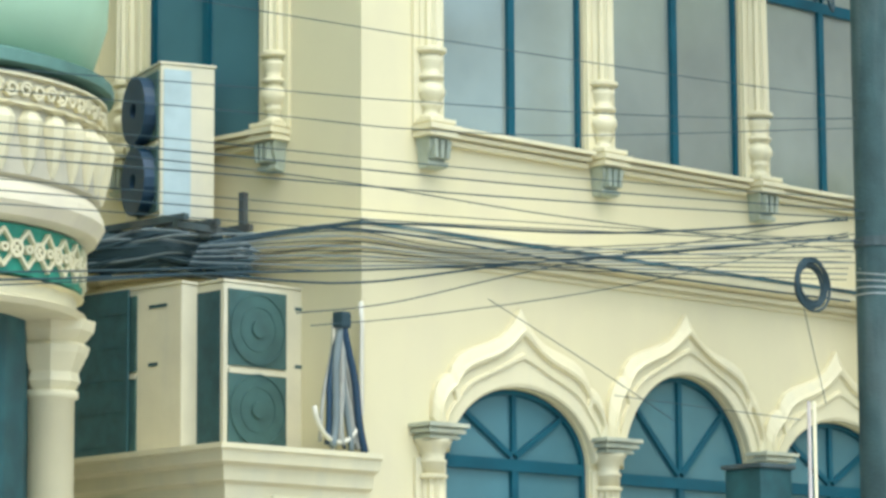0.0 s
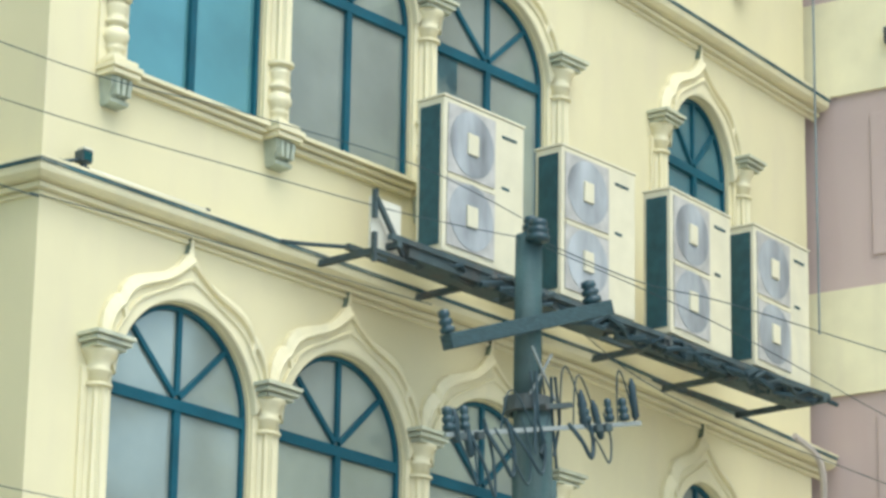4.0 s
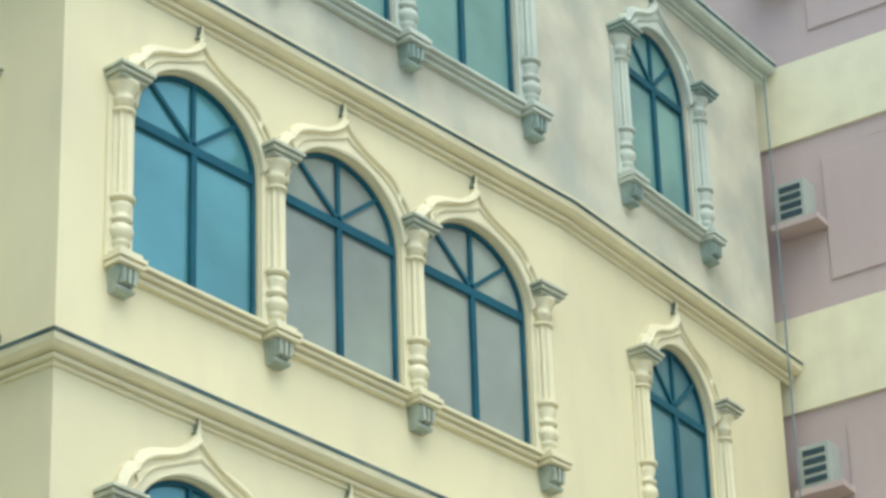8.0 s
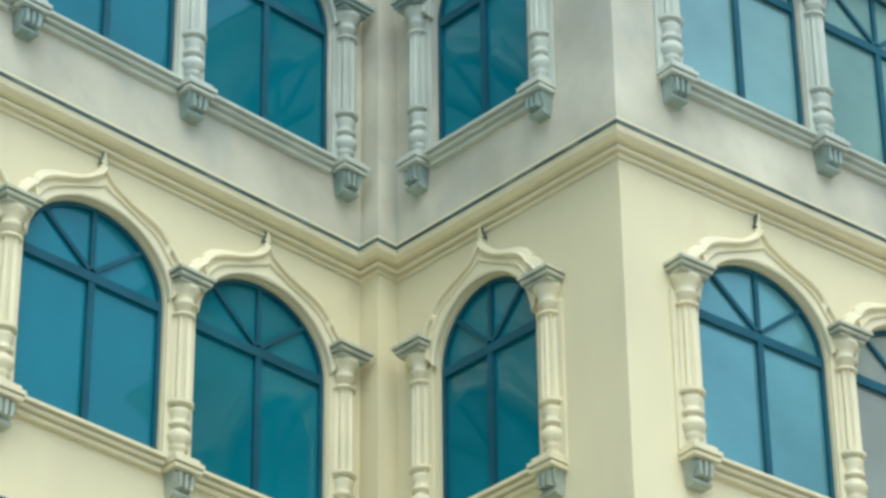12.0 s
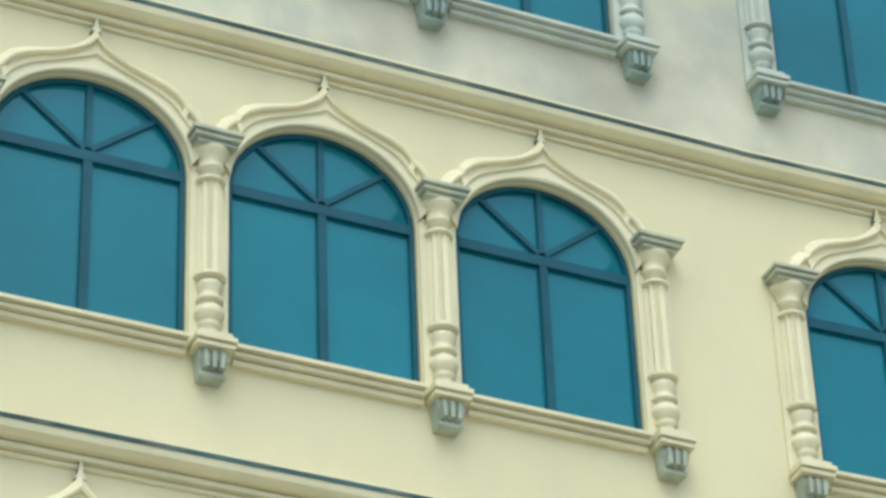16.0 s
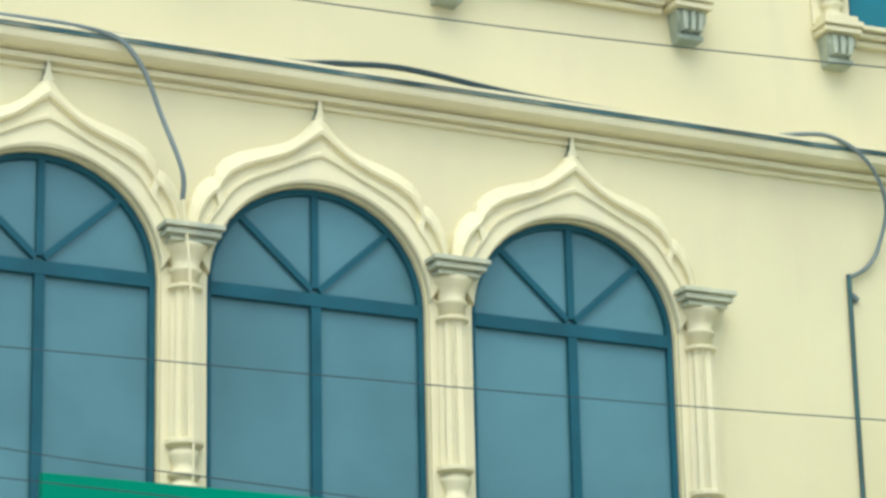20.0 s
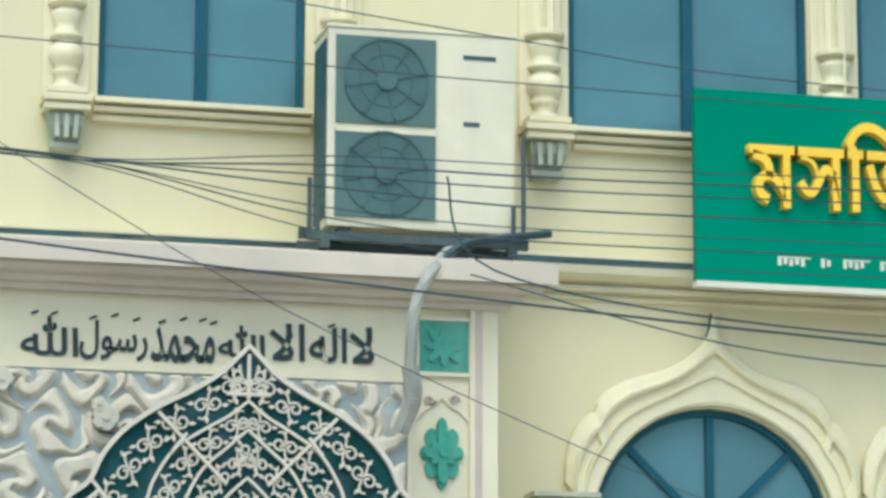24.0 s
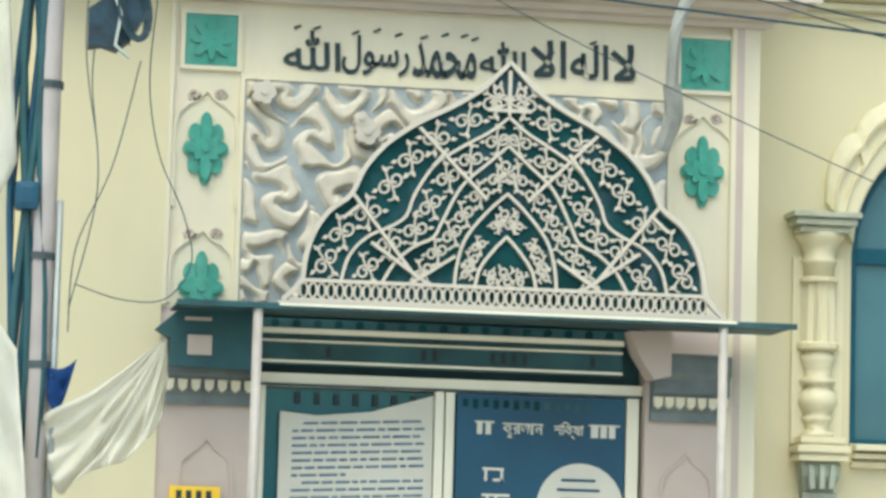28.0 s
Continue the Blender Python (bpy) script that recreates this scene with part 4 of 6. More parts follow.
def fan_screen(m):
    e = empty("fan_screen", m, "ogee fretwork screen, white scrolls on dark green, above the entrance canopy", "screen")
    h = resample(smooth_pts(RIBS[0], 5), 44)
    outer = [(-u * FK, FZ + z * FK) for u, z in h] + [(u * FK, FZ + z * FK) for u, z in h[-2::-1]]
    part("backing", poly_prism([(-0.93, 0.0)] + outer + [(0.93, 0.0)], 0.0, 0.012), GRILLE, e)
    part("border", ribbon([(-1.0, 0.0), (-0.955, 0.04)] + outer + [(0.955, 0.04), (1.0, 0.0)], 0.021, -0.03, 0.0), LACE, e)
    for i in range(1, 5):
        fan_rib(i, 0.0135, -0.020 - 0.0008 * i, e)
    part("base_rail", box(-1.02, 1.02, -0.034, 0.012, -0.028, -0.004), LACE, e)
    part("mid_rail", box(-0.93, 0.93, -0.026, 0.0, 0.082, 0.098), LACE, e)
    part("lower_rail", box(-0.97, 0.97, -0.026, 0.0, -0.002, 0.010), LACE, e)
    link = None
    for i in range(46):
        x = -0.925 + 1.85 * (i + 0.5) / 46
        if link is None:
            inner = [(0.0125 * math.cos(2 * math.pi * q / 12), 0.028 * math.sin(2 * math.pi * q / 12)) for q in range(13)]
            outr = [(0.0215 * math.cos(2 * math.pi * q / 12), 0.037 * math.sin(2 * math.pi * q / 12)) for q in range(13)]
            link = part("chain_ring", ring_strip(inner, outr, -0.022, 0.0), LACE, e)
            link.matrix_basis = pose(x, 0, 0.046)
        else:
            share("chain_ring", link, pose(x, -0.0012 * (i % 2), 0.046), e)
    part("finial_rod", box(-0.008, 0.008, -0.021, 0.0, FZ + 0.84 * FK, FZ + 1.06 * FK), LACE, e)
    part("finial_rail", box(-0.10, 0.10, -0.0225, 0.0, FZ + 0.855 * FK, FZ + 0.872 * FK), LACE, e)
    for sg in (-1, 1):
        part("finial_leaf", arabesque(0.055, FZ + 0.925 * FK, 0.055, 1.2, sg, -0.017), LACE, e)
    # straight ties across the ribs
    for i, (u0, z0, u1, z1) in enumerate(((0.76, 0.43, 0.44, 0.03), (0.44, 0.76, 0.10, 0.42), (0.66, 0.19, 0.38, 0.0), (0.25, 0.14, 0.46, 0.0), (0.72, 0.37, 0.80, 0.30), (0.30, 0.66, 0.37, 0.57))):
        for sg in (-1, 1):
            part("tie", bar(sg * u0 * FK, FZ + z0 * FK, sg * u1 * FK, FZ + z1 * FK, 0.015, -0.0262 - 0.0008 * i, 0.0), LACE, e)
    # cut scrolls in the bands between the ribs
    for i, n, r in ((0, 8, 0.066), (1, 7, 0.060), (2, 6, 0.052), (3, 3, 0.036)):
        a_, b_ = resample(RIBS[i], 60), resample(RIBS[i + 1], 60)
        for k in range(n):
            j = int(59 * (k + 0.55) / n)
            x, z = (a_[j][0] + b_[j][0]) / 2 * FK, FZ + (a_[j][1] + b_[j][1]) / 2 * FK
            q, p = min(j + 3, 59), max(j - 3, 0)
            an = math.atan2(a_[q][1] - a_[p][1] + b_[q][1] - b_[p][1], a_[q][0] - a_[p][0] + b_[q][0] - b_[p][0])
            wide = math.hypot(a_[j][0] - b_[j][0], a_[j][1] - b_[j][1]) * FK
            for sg in (-1, 1):
                part("scroll", arabesque(x, z, min(r, wide * 0.48), an + (math.pi if k % 2 else 0), sg, -0.013 - 0.0009 * (k % 3)), LACE, e)
    for i, (x, z, r, an) in enumerate(((0.0, 0.56, 0.06, 1.57), (0.0, 0.33, 0.05, 1.57), (0.0, 0.05, 0.045, 1.57), (0.17, 0.12, 0.04, 2.0), (0.07, 0.045, 0.035, 1.3))):
        for sg in ((1,) if x == 0 else (-1, 1)):
            part("scroll", arabesque(x * FK, FZ + z * FK, r, an, sg, -0.014 - 0.0007 * i), LACE, e)
    return e


def lobes(cx, cz, w, h, n=48):
    """Outline of an upright flower: tall pointed lobes above and below, broad ones at the sides."""
    pts = []
    for i in range(n):
        t = 2 * math.pi * i / n
        k = 0.72 + 0.28 * abs(math.cos(4 * t)) ** 0.7
        up = abs(math.sin(t)) ** 4
        pts.append((cx + w * k * math.cos(t), cz + h * k * math.sin(t) * (0.76 + 0.24 * up)))
    return pts


def rosette(parent, cx, cz, w, h):
    """A green flower: a lobed plate with petals and a button."""
    plate = part("green_rosette", poly_prism(lobes(cx, cz, w, h), -0.018, 0.0), TILE, parent, "green plaster flower rosette")
    for i in range(8):
        t = 2 * math.pi * i / 8
        lx, lz = (0.9 * w, 0.3 * w) if i % 2 == 0 else (0.7 * w, 0.24 * w)
        if i in (2, 6):
            lx = 0.9 * h
        pet = []
        for q in range(10):
            a_ = 2 * math.pi * q / 10
            u, v = lx * (0.55 + 0.42 * math.cos(a_)), lz * 0.8 * math.sin(a_)
            pet.append((cx + u * math.cos(t) - v * math.sin(t), cz + u * math.sin(t) + v * math.cos(t)))
        part("petal", poly_prism(pet, -0.032 - 0.0011 * i, -0.018), TILE, plate)
    part("button", disc(cx, cz, 0.2 * w, -0.048, -0.018, 10), TILE, plate)


def niche_line(cx, w, z0, z1):
    """The pointed outline of a shallow niche."""
    h = [(w, z0), (w, z1 - 0.14), (w * 0.92, z1 - 0.08), (w * 0.62, z1 - 0.035), (w * 0.3, z1 - 0.01), (0.0, z1 + 0.03)]
    return [(cx - u, z) for u, z in h] + [(cx + u, z) for u, z in h[-2::-1]]


def portal(base):
    """The entrance front; origin at u 0 on its face."""
    def P(name, bm, material, parent, label="", smooth=False):
        return part(name, bm, material, parent, label, smooth)
    e = empty("entrance_portal", base, "ivory entrance portal with green tiles, carved panel and black lettering", "portal")
    for nm, b in (("left_pier", (0.36, 1.42, 0.0, 0.49, -0.13, 2.94)), ("right_pier", (3.22, 3.735, 0.0, 0.49, -0.13, 2.94))):
        P(nm, box(*b), MAUVE, e, "mauve painted pier beside the doors")
    P("upper_wall", box(0.36, 3.735, 0.0, 0.49, 2.94, 4.4), PORTAL, e)
    P("left_strip", box(0.36, 0.965, -0.012, 0.0, 0.0, 4.36), CREAM, e)
    P("top_band", sweep_x([(0.0, 4.36), (0.05, 4.36), (0.06, 4.385), (0.10, 4.392), (0.112, 4.42), (0.17, 4.428), (0.19, 4.452), (0.215, 4.458), (0.0, 4.46)], 0.36, 3.735, 0, 1), BANDPAINT, e, "rosy grey bed moulding")
    P("top_fascia", sweep_x([(0.0, 4.462), (0.24, 4.462), (0.24, 4.56), (0.0, 4.62)], 0.36, 3.735, 0, 1), BANDPAINT, e)
    for x0, x1 in ((0.965, 0.985), (3.60, 3.735)):
        P("edge_moulding", box(x0, x1, -0.03 if x0 > 3 else -0.02, 0.0, 0.0 if x0 > 3 else 2.95, 4.36), PORTAL, e)
    P("edge_groove", box(3.625, 3.66, -0.032, -0.03, 0.0, 4.36), MAUVE, e)
    for x0, x1, z0, z1 in ((1.03, 1.27, 4.055, 4.295), (3.355, 3.595, 4.06, 4.305)):
        cx, cz = (x0 + x1) / 2, (z0 + z1) / 2
        t = P("green_tile", box(x0, x1, -0.012, 0.0, z0, z1, 0.004), TILE, e, "square green glazed tile with leaf relief")
        for k in range(8):
            an = math.pi * k / 4
            r = 0.10 if k % 2 else 0.085
            P("tile_leaf", poly_prism([(cx + (r * 0.55 + 0.05 * math.cos(q)) * math.cos(an) - 0.02 * math.sin(q) * math.sin(an), cz + (r * 0.55 + 0.05 * math.cos(q)) * math.sin(an) + 0.02 * math.sin(q) * math.cos(an)) for q in [2 * math.pi * j / 8 for j in range(8)]], -0.020 - 0.0015 * k, -0.012), TILE, t)
        P("tile_frame", ring_strip([(x0, z0), (x1, z0), (x1, z1), (x0, z1), (x0, z0)], [(x0 - 0.02, z0 - 0.02), (x1 + 0.02, z0 - 0.02), (x1 + 0.02, z1 + 0.02), (x0 - 0.02, z1 + 0.02), (x0 - 0.02, z0 - 0.02)], -0.02, 0.0), PORTAL, e)
    for cx, cz in ((1.14, 3.67), (3.468, 3.675), (1.14, 3.03)):
        rosette(e, cx, cz, 0.105, 0.17)
        P("niche_line", ribbon(niche_line(cx, 0.145, max(2.96, cz - 0.27), cz + 0.24), 0.016, -0.014, 0.0), PORTAL, e)
        for sg in (-1, 1):
            P("niche_scroll", ribbon(curl(cx + sg * 0.06, cz + 0.25, 0.03, 0, sg), 0.01, -0.014, 0.0), MAUVE, e)
    # lettering over the panel
    allah, rasul, muh, illa, ilah, la = "\ufdf2", "\ufedd\ufeee\ufeb3\ufead", "\ufeaa\ufee4\ufea4\ufee3", "\ufefb\ufe8d", "\ufeea\ufedf\ufe8d", "\ufefb"
    for i, (body, x0, x1, z0, z1) in enumerate(((allah, 1.485, 1.75, 4.06, 4.245), (rasul, 1.755, 2.07, 4.05, 4.235), (muh, 2.085, 2.385, 4.05, 4.22), (allah, 2.40, 2.62, 4.09, 4.24), (illa, 2.64, 2.81, 4.085, 4.26), (ilah, 2.83, 3.01, 4.085, 4.25), (la, 3.02, 3.14, 4.085, 4.26))):
        fit_text("lettering", body, x0, x1, z0, z1, -0.006 - 0.0004 * i, INK, e, 0.004, 0.015)
    for x, z in ((1.53, 4.262), (1.62, 4.262), (1.80, 4.25), (1.90, 4.265), (2.0, 4.25), (2.12, 4.245), (2.22, 4.262), (2.31, 4.262), (2.36, 4.25), (2.72, 4.20), (2.92, 4.262), (3.08, 4.18)):
        P("vowel_mark", bar(x, z - 0.01, x + 0.032, z + 0.004, 0.010, -0.010, 0.0), INK, e)
    # carved panel: curling scrolls of acanthus over a sunk blue-grey ground
    rnd = random.Random(17)
    nx, nz = 300, 156
    uu, zz = np.meshgrid(1.31 + 1.99 * np.arange(nx + 1) / nx, 2.96 + 1.04 * np.arange(nz + 1) / nz, indexing="ij")
    wu = uu + 0.022 * np.sin(17 * zz + 3 * uu) + 0.008 * np.sin(41 * zz)
    wz = zz + 0.022 * np.sin(19 * uu - 2 * zz) + 0.008 * np.sin(37 * uu)
    near, second = np.full_like(uu, 9.0), np.full_like(uu, 9.0)
    swirl = np.zeros_like(uu)
    for a_ in range(9):
        for b_ in range(5):
            cx = 1.28 + 0.26 * (a_ + 0.5 * (b_ % 2)) + 0.09 * (rnd.random() - 0.5)
            cz = 2.98 + 0.25 * b_ + 0.09 * (rnd.random() - 0.5)
            turn, ph, arms = rnd.choice((-1, 1)), 6.28 * rnd.random(), rnd.choice((1, 2, 2, 3))
            rr = np.hypot(wu - cx, wz - cz)
            th = np.arctan2(wz - cz, wu - cx)
            wave = np.sin(arms * th * turn + 34 * rr ** 0.85 + ph) + 0.35 * np.sin(2 * arms * th * turn + 20 * rr + ph)
            second = np.where(rr < near, near, np.minimum(second, rr))
            swirl = np.where(rr < near, wave, swirl)
            near = np.minimum(near, rr)
    leaf = np.clip((swirl + 0.9) / 1.5, 0, 1)
    leaf = leaf * leaf * (3 - 2 * leaf) * np.clip((second - near) / 0.03, 0, 1)
    relief = 0.008 + 0.042 * np.maximum(leaf, 0.9 * np.clip(1.6 - near / 0.022, 0, 1))
    edge = np.minimum.reduce([np.minimum(np.arange(nx + 1), nx - np.arange(nx + 1))[:, None] + 0 * zz, np.minimum(np.arange(nz + 1), nz - np.arange(nz + 1))[None, :] + 0 * zz])
    relief = relief * np.clip(edge / 3, 0, 1)
    me = bpy.data.meshes.new("carved_panel")
    vi = np.arange((nx + 1) * (nz + 1)).reshape(nx + 1, nz + 1)
    me.from_pydata(np.stack([uu, -0.004 - relief, zz], axis=-1).reshape(-1, 3).tolist(), [], np.stack([vi[:-1, :-1], vi[1:, :-1], vi[1:, 1:], vi[:-1, 1:]], axis=-1).reshape(-1, 4).tolist())
    bm = bmesh.new()
    bm.from_mesh(me)
    bpy.data.meshes.remove(me)
    cp = P("carved_panel", bm, CARVE, e, "pale carved panel of curling acanthus scrolls", True)
    # darker tone of the recesses is put in as colour by this plate
    P("panel_ground", box(1.31, 3.30, -0.020, 0.0, 2.96, 4.0), CARVEGROUND, cp, "blue-grey ground in the recesses of the carving")
    for x, z, r in ((1.39, 3.93, 0.055), (1.87, 3.77, 0.06), (1.84, 3.83, 0.035)):
        bm = bmesh.new()
        for k in range(5):
            a_ = 2 * math.pi * k / 5
            join_into(bm, disc(x + r * 0.55 * math.cos(a_), z + r * 0.55 * math.sin(a_), r * 0.5, -0.118 - 0.002 * k, -0.03, 9))
        join_into(bm, disc(x, z, r * 0.3, -0.135, -0.03, 8))
        P("carved_flower", bm, LACE, cp, "pale carved flower")
    P("panel_frame", ring_strip([(1.31, 2.96), (3.30, 2.96), (3.30, 4.0), (1.31, 4.0), (1.31, 2.96)], [(1.29, 2.945), (3.32, 2.945), (3.32, 4.02), (1.29, 4.02), (1.29, 2.945)], -0.03, 0.0), PORTAL, e)
    # capitals of the piers under the canopy; the canopy's shade is in their dark colour
    for x0, x1 in ((0.98, 1.40), (3.24, 3.60)):
        P("pier_capital", sweep_x([(0.0, 2.50), (0.03, 2.50), (0.03, 2.54), (0.05, 2.56), (0.05, 2.60), (0.09, 2.63), (0.09, 2.69), (0.12, 2.72), (0.12, 2.80), (0.0, 2.82)], x0, x1), SHADECAP, e, "grey moulded capital with canopy shade in its colour")
        for k in range(7):
            cx = x0 + (x1 - x0) * (k + 0.5) / 7
            P("capital_leaf", poly_prism([(cx - 0.022, 2.61), (cx + 0.022, 2.61), (cx + 0.018, 2.57), (cx, 2.555), (cx - 0.018, 2.57)], -0.082, -0.03), PORTAL, e)
        cx = (x0 + x1) / 2
        P("pier_niche", ribbon(niche_line(cx, 0.12, 1.2, 2.32), 0.014, -0.012, 0.0), MAUVE, e)
    return e


portal(pose(GX, GY, 0))
portal(on("Q", -1.05, 0.49, 0.0))
fan_screen(pose(2.465, GY - 0.46, 2.95))

SHEETING = mat("smoky_polycarbonate", (0.05, 0.13, 0.13), rough=0.55, vary=0.2, scale=4)
SHEETING.node_tree.nodes["Principled BSDF"].inputs["Transmission Weight"].default_value = 0.75
canopy = empty("entrance_canopy", pose(0, GY, 0), "dark entrance canopy with pale posts", "canopy")
part("roof_sheet", box(1.0, 3.79, -0.50, -0.10, 2.912, 2.920), SHEETING, canopy, "smoky translucent roof sheet")
part("front_rail", box(1.0, 3.80, -0.52, -0.50, 2.905, 2.93), TEALDK, canopy)
part("edge_strip", box(1.45, 3.52, -0.526, -0.52, 2.918, 2.93), ALU, canopy)
part("left_return", poly_prism([(1.03, 2.91), (1.40, 2.91), (1.40, 2.65), (1.00, 2.66), (1.00, 2.78), (0.93, 2.82)], -0.20, -0.13), TEALDK, canopy)
for x0, x1, z0, z1 in ((1.06, 1.18, 2.865, 2.88), (1.075, 1.185, 2.71, 2.80)):
    part("bracket_block", box(x0, x1, -0.215, -0.20, z0, z1, 0.004), MAUVE, canopy, "dull grey block under the canopy end")
part("carved_fascia", box(1.42, 3.10, -0.06, 0.02, 2.86, 2.905), TEALDK, canopy)
for i in range(17):
    part("fascia_leaf", disc(1.48 + 0.097 * i, 2.882, 0.02, -0.07, -0.06, 7), GRILLE, canopy)
part("fascia_line", box(1.42, 3.10, -0.075, -0.06, 2.835, 2.86), ALU, canopy)
part("mid_board", box(1.42, 3.10, -0.03, 0.02, 2.70, 2.835), TEALDK, canopy)
part("fascia_line", box(1.42, 3.10, -0.045, -0.03, 2.80, 2.81), ALU, canopy)
part("fascia_line", box(1.42, 3.10, -0.045, -0.03, 2.705, 2.717), ALU, canopy)
part("knee_bracket", poly_prism([(3.10, 2.90), (3.30, 2.90), (3.30, 2.70), (3.22, 2.68), (3.14, 2.80)], -0.18, -0.01), MAUVE, canopy, "grey moulded knee bracket")
for x in (1.36, 3.465):
    bm = bmesh.new()
    lathe(bm, [(0.022, 0.0), (0.022, 2.905)], 10, x, -0.49)
    part("post", bm, PALEPOST, canopy, "pale metal post", True)
for x in (1.72, 2.16, 2.21, 2.48, 2.53, 2.58, 2.63, 2.95):
    part("carved_mark", box(x, x + 0.022, -0.036, -0.03, 2.735, 2.785), INK, canopy)

doors = empty("entrance_doors", pose(0, GY, 0), "double aluminium entrance doors hung with a notice and a banner", "door")
part("head_rail", box(1.42, 3.22, 0.06, 0.16, 2.605, 2.665, 0.004), ALU, doors)
part("head_bead", box(1.42, 3.22, 0.05, 0.06, 2.605, 2.617), STEEL, doors)
for x, w in ((1.40, 0.06), (2.245, 0.042), (2.295, 0.042), (3.145, 0.06)):
    part("stile", box(x, x + w, 0.06, 0.16, 0.0, 2.605, 0.004), ALU, doors)
for x0, x1 in ((1.46, 2.245), (2.337, 3.145)):
    part("door_glass", box(x0, x1, 0.125, 0.135, 0.05, 2.60), GLASS, doors)
    part("bottom_rail", box(x0, x1, 0.10, 0.16, 0.0, 0.12), ALU, doors)
part("transom_panel", box(1.42, 3.22, 0.14, 0.18, 2.665, 2.94), TEALDK, doors)
for i in range(7):
    part("valance_mark", box(1.60 + 0.09 * i, 1.625 + 0.09 * i, 0.10, 0.124, 2.53, 2.58), INK, doors)
tagged(part("door_jamb_backing", box(1.42, 3.22, 0.30, 0.34, 0.0, 2.94), TEALDK, doors))

notice = empty("paper_notice", pose(0, GY, 0), "long printed paper notice hung in the doorway", "notice")
part("sheet", poly_prism([(1.53, 2.49), (1.70, 2.475), (1.95, 2.50), (2.24, 2.585), (2.24, 1.6), (1.53, 1.6)], 0.075, 0.085), PAPER, notice)
rnd = random.Random(5)
PRINT = mat("faded_blue_print", (0.13, 0.20, 0.24), rough=0.8, vary=0.3, scale=30)
for r in range(13):
    z = 2.435 - r * 0.034
    x = 1.59 + (0.05 if r in (0, 8) else 0.0)
    while x < (2.17 if r not in (7, 12) else 1.85):
        w = 0.025 + rnd.random() * 0.07
        x1 = min(x + w, 2.2)
        part("text_bar", bar(x, z + (x - 1.6) * 0.05, x1, z + (x1 - 1.6) * 0.05, 0.011, 0.071, 0.075), PRINT, notice)
        x += w + 0.012
banner = empty("blue_banner", pose(0, GY, 0), "blue vinyl banner with white lettering hung on the door", "banner")
part("sheet", box(2.345, 3.135, 0.045, 0.053, 1.4, 2.60), BLUE, banner)
fit_text("lettering", "\u0995\u09c1\u09b0\u0986\u09a8", 2.56, 2.75, 2.40, 2.475, 0.041, WHITE, banner, 0.002, 0.012)
fit_text("lettering", "\u09b6\u09bf\u0995\u09cd\u09b7\u09be", 2.80, 2.94, 2.405, 2.485, 0.041, WHITE, banner, 0.002, 0.012)
for x0, x1 in ((2.44, 2.465), (2.48, 2.505), (2.975, 3.01), (3.02, 3.05), (3.06, 3.09)):
    part("text_bar", box(x0, x1, 0.041, 0.045, 2.415, 2.47), WHITE, banner)
part("text_bar", box(2.43, 2.52, 0.040, 0.045, 2.468, 2.476), WHITE, banner)
part("text_bar", box(2.965, 3.11, 0.040, 0.045, 2.468, 2.476), WHITE, banner)
for i in range(13):
    part("small_bar", box(2.37 + i * 0.048, 2.395 + i * 0.048, 0.041, 0.045, 2.54 - 0.008 * (i % 2), 2.575), TEALDK if i > 7 else GRILLE, banner)
for x, z, w, h in ((2.47, 2.25, 0.10, 0.012), (2.48, 2.20, 0.012, 0.05), (2.52, 2.20, 0.05, 0.012), (2.555, 2.20, 0.012, 0.05), (2.47, 2.13, 0.13, 0.012), (2.49, 2.07, 0.012, 0.06), (2.53, 2.07, 0.012, 0.06), (2.57, 2.08, 0.03, 0.012), (2.47, 2.0, 0.14, 0.012)):
    part("text_bar", box(x, x + w, 0.041, 0.045, z, z + h), WHITE, banner)
part("pale_disc", disc(2.93, 2.09, 0.205, 0.040, 0.045, 28), PAPER, banner)
for i in range(4):
    part("text_bar", box(2.84 - 0.02 * (i % 2), 3.0 + 0.02 * (i % 2), 0.036, 0.040, 2.21 - 0.045 * i, 2.222 - 0.045 * i), BLUE, banner)
tag_ = empty("yellow_notice", pose(0, GY, 0), "small yellow notice board on the portal pier", "notice")
part("plate", box(1.03, 1.26, -0.03, -0.014, 1.95, 2.13), YELLOW, tag_)
for i in range(4):
    part("text_bar", box(1.06 + i * 0.045, 1.085 + i * 0.045, -0.034, -0.03, 2.07, 2.11), INK, tag_)


# ======== utility poles ========
PL, PR = Vector((0.38, 13.30, 0.0)), Vector((17.46, 10.41, 0.0))
WDIR = (PR - PL).normalized()


def W(u, z, out=0.0):
    """A point of the upright plane between the poles, u metres from the one by the entrance."""
    n = Vector((WDIR.y, -WDIR.x, 0))
    return PL + WDIR * u + n * out + Vector((0, 0, z))


PORCELAIN = mat("glazed_insulator", (0.02, 0.055, 0.065), rough=0.35)
GALV = mat("galvanised_steel", (0.34, 0.37, 0.34), rough=0.5, metal=0.5, vary=0.1)
PALEPOLE = mat("pale_painted_pole", (0.50, 0.45, 0.40), rough=0.6, vary=0.12, scale=4, stain=(0.3, 0.32, 0.36), stain_amt=0.5)
pole = empty("utility_pole", pose(PR.x, PR.y, 0), "weathered grey concrete utility pole with crossarms and insulators", "utility pole")
bm = bmesh.new()
lathe(bm, [(0.16, 0.0), (0.15, 2.0), (0.138, 5.0), (0.13, 6.7), (0.125, 6.85)], 18, 0.02, -0.03)
part("lower_shaft", bm, POLE, pole, smooth=True)
bm = bmesh.new()
lathe(bm, [(0.095, 6.8), (0.09, 8.05)], 14)
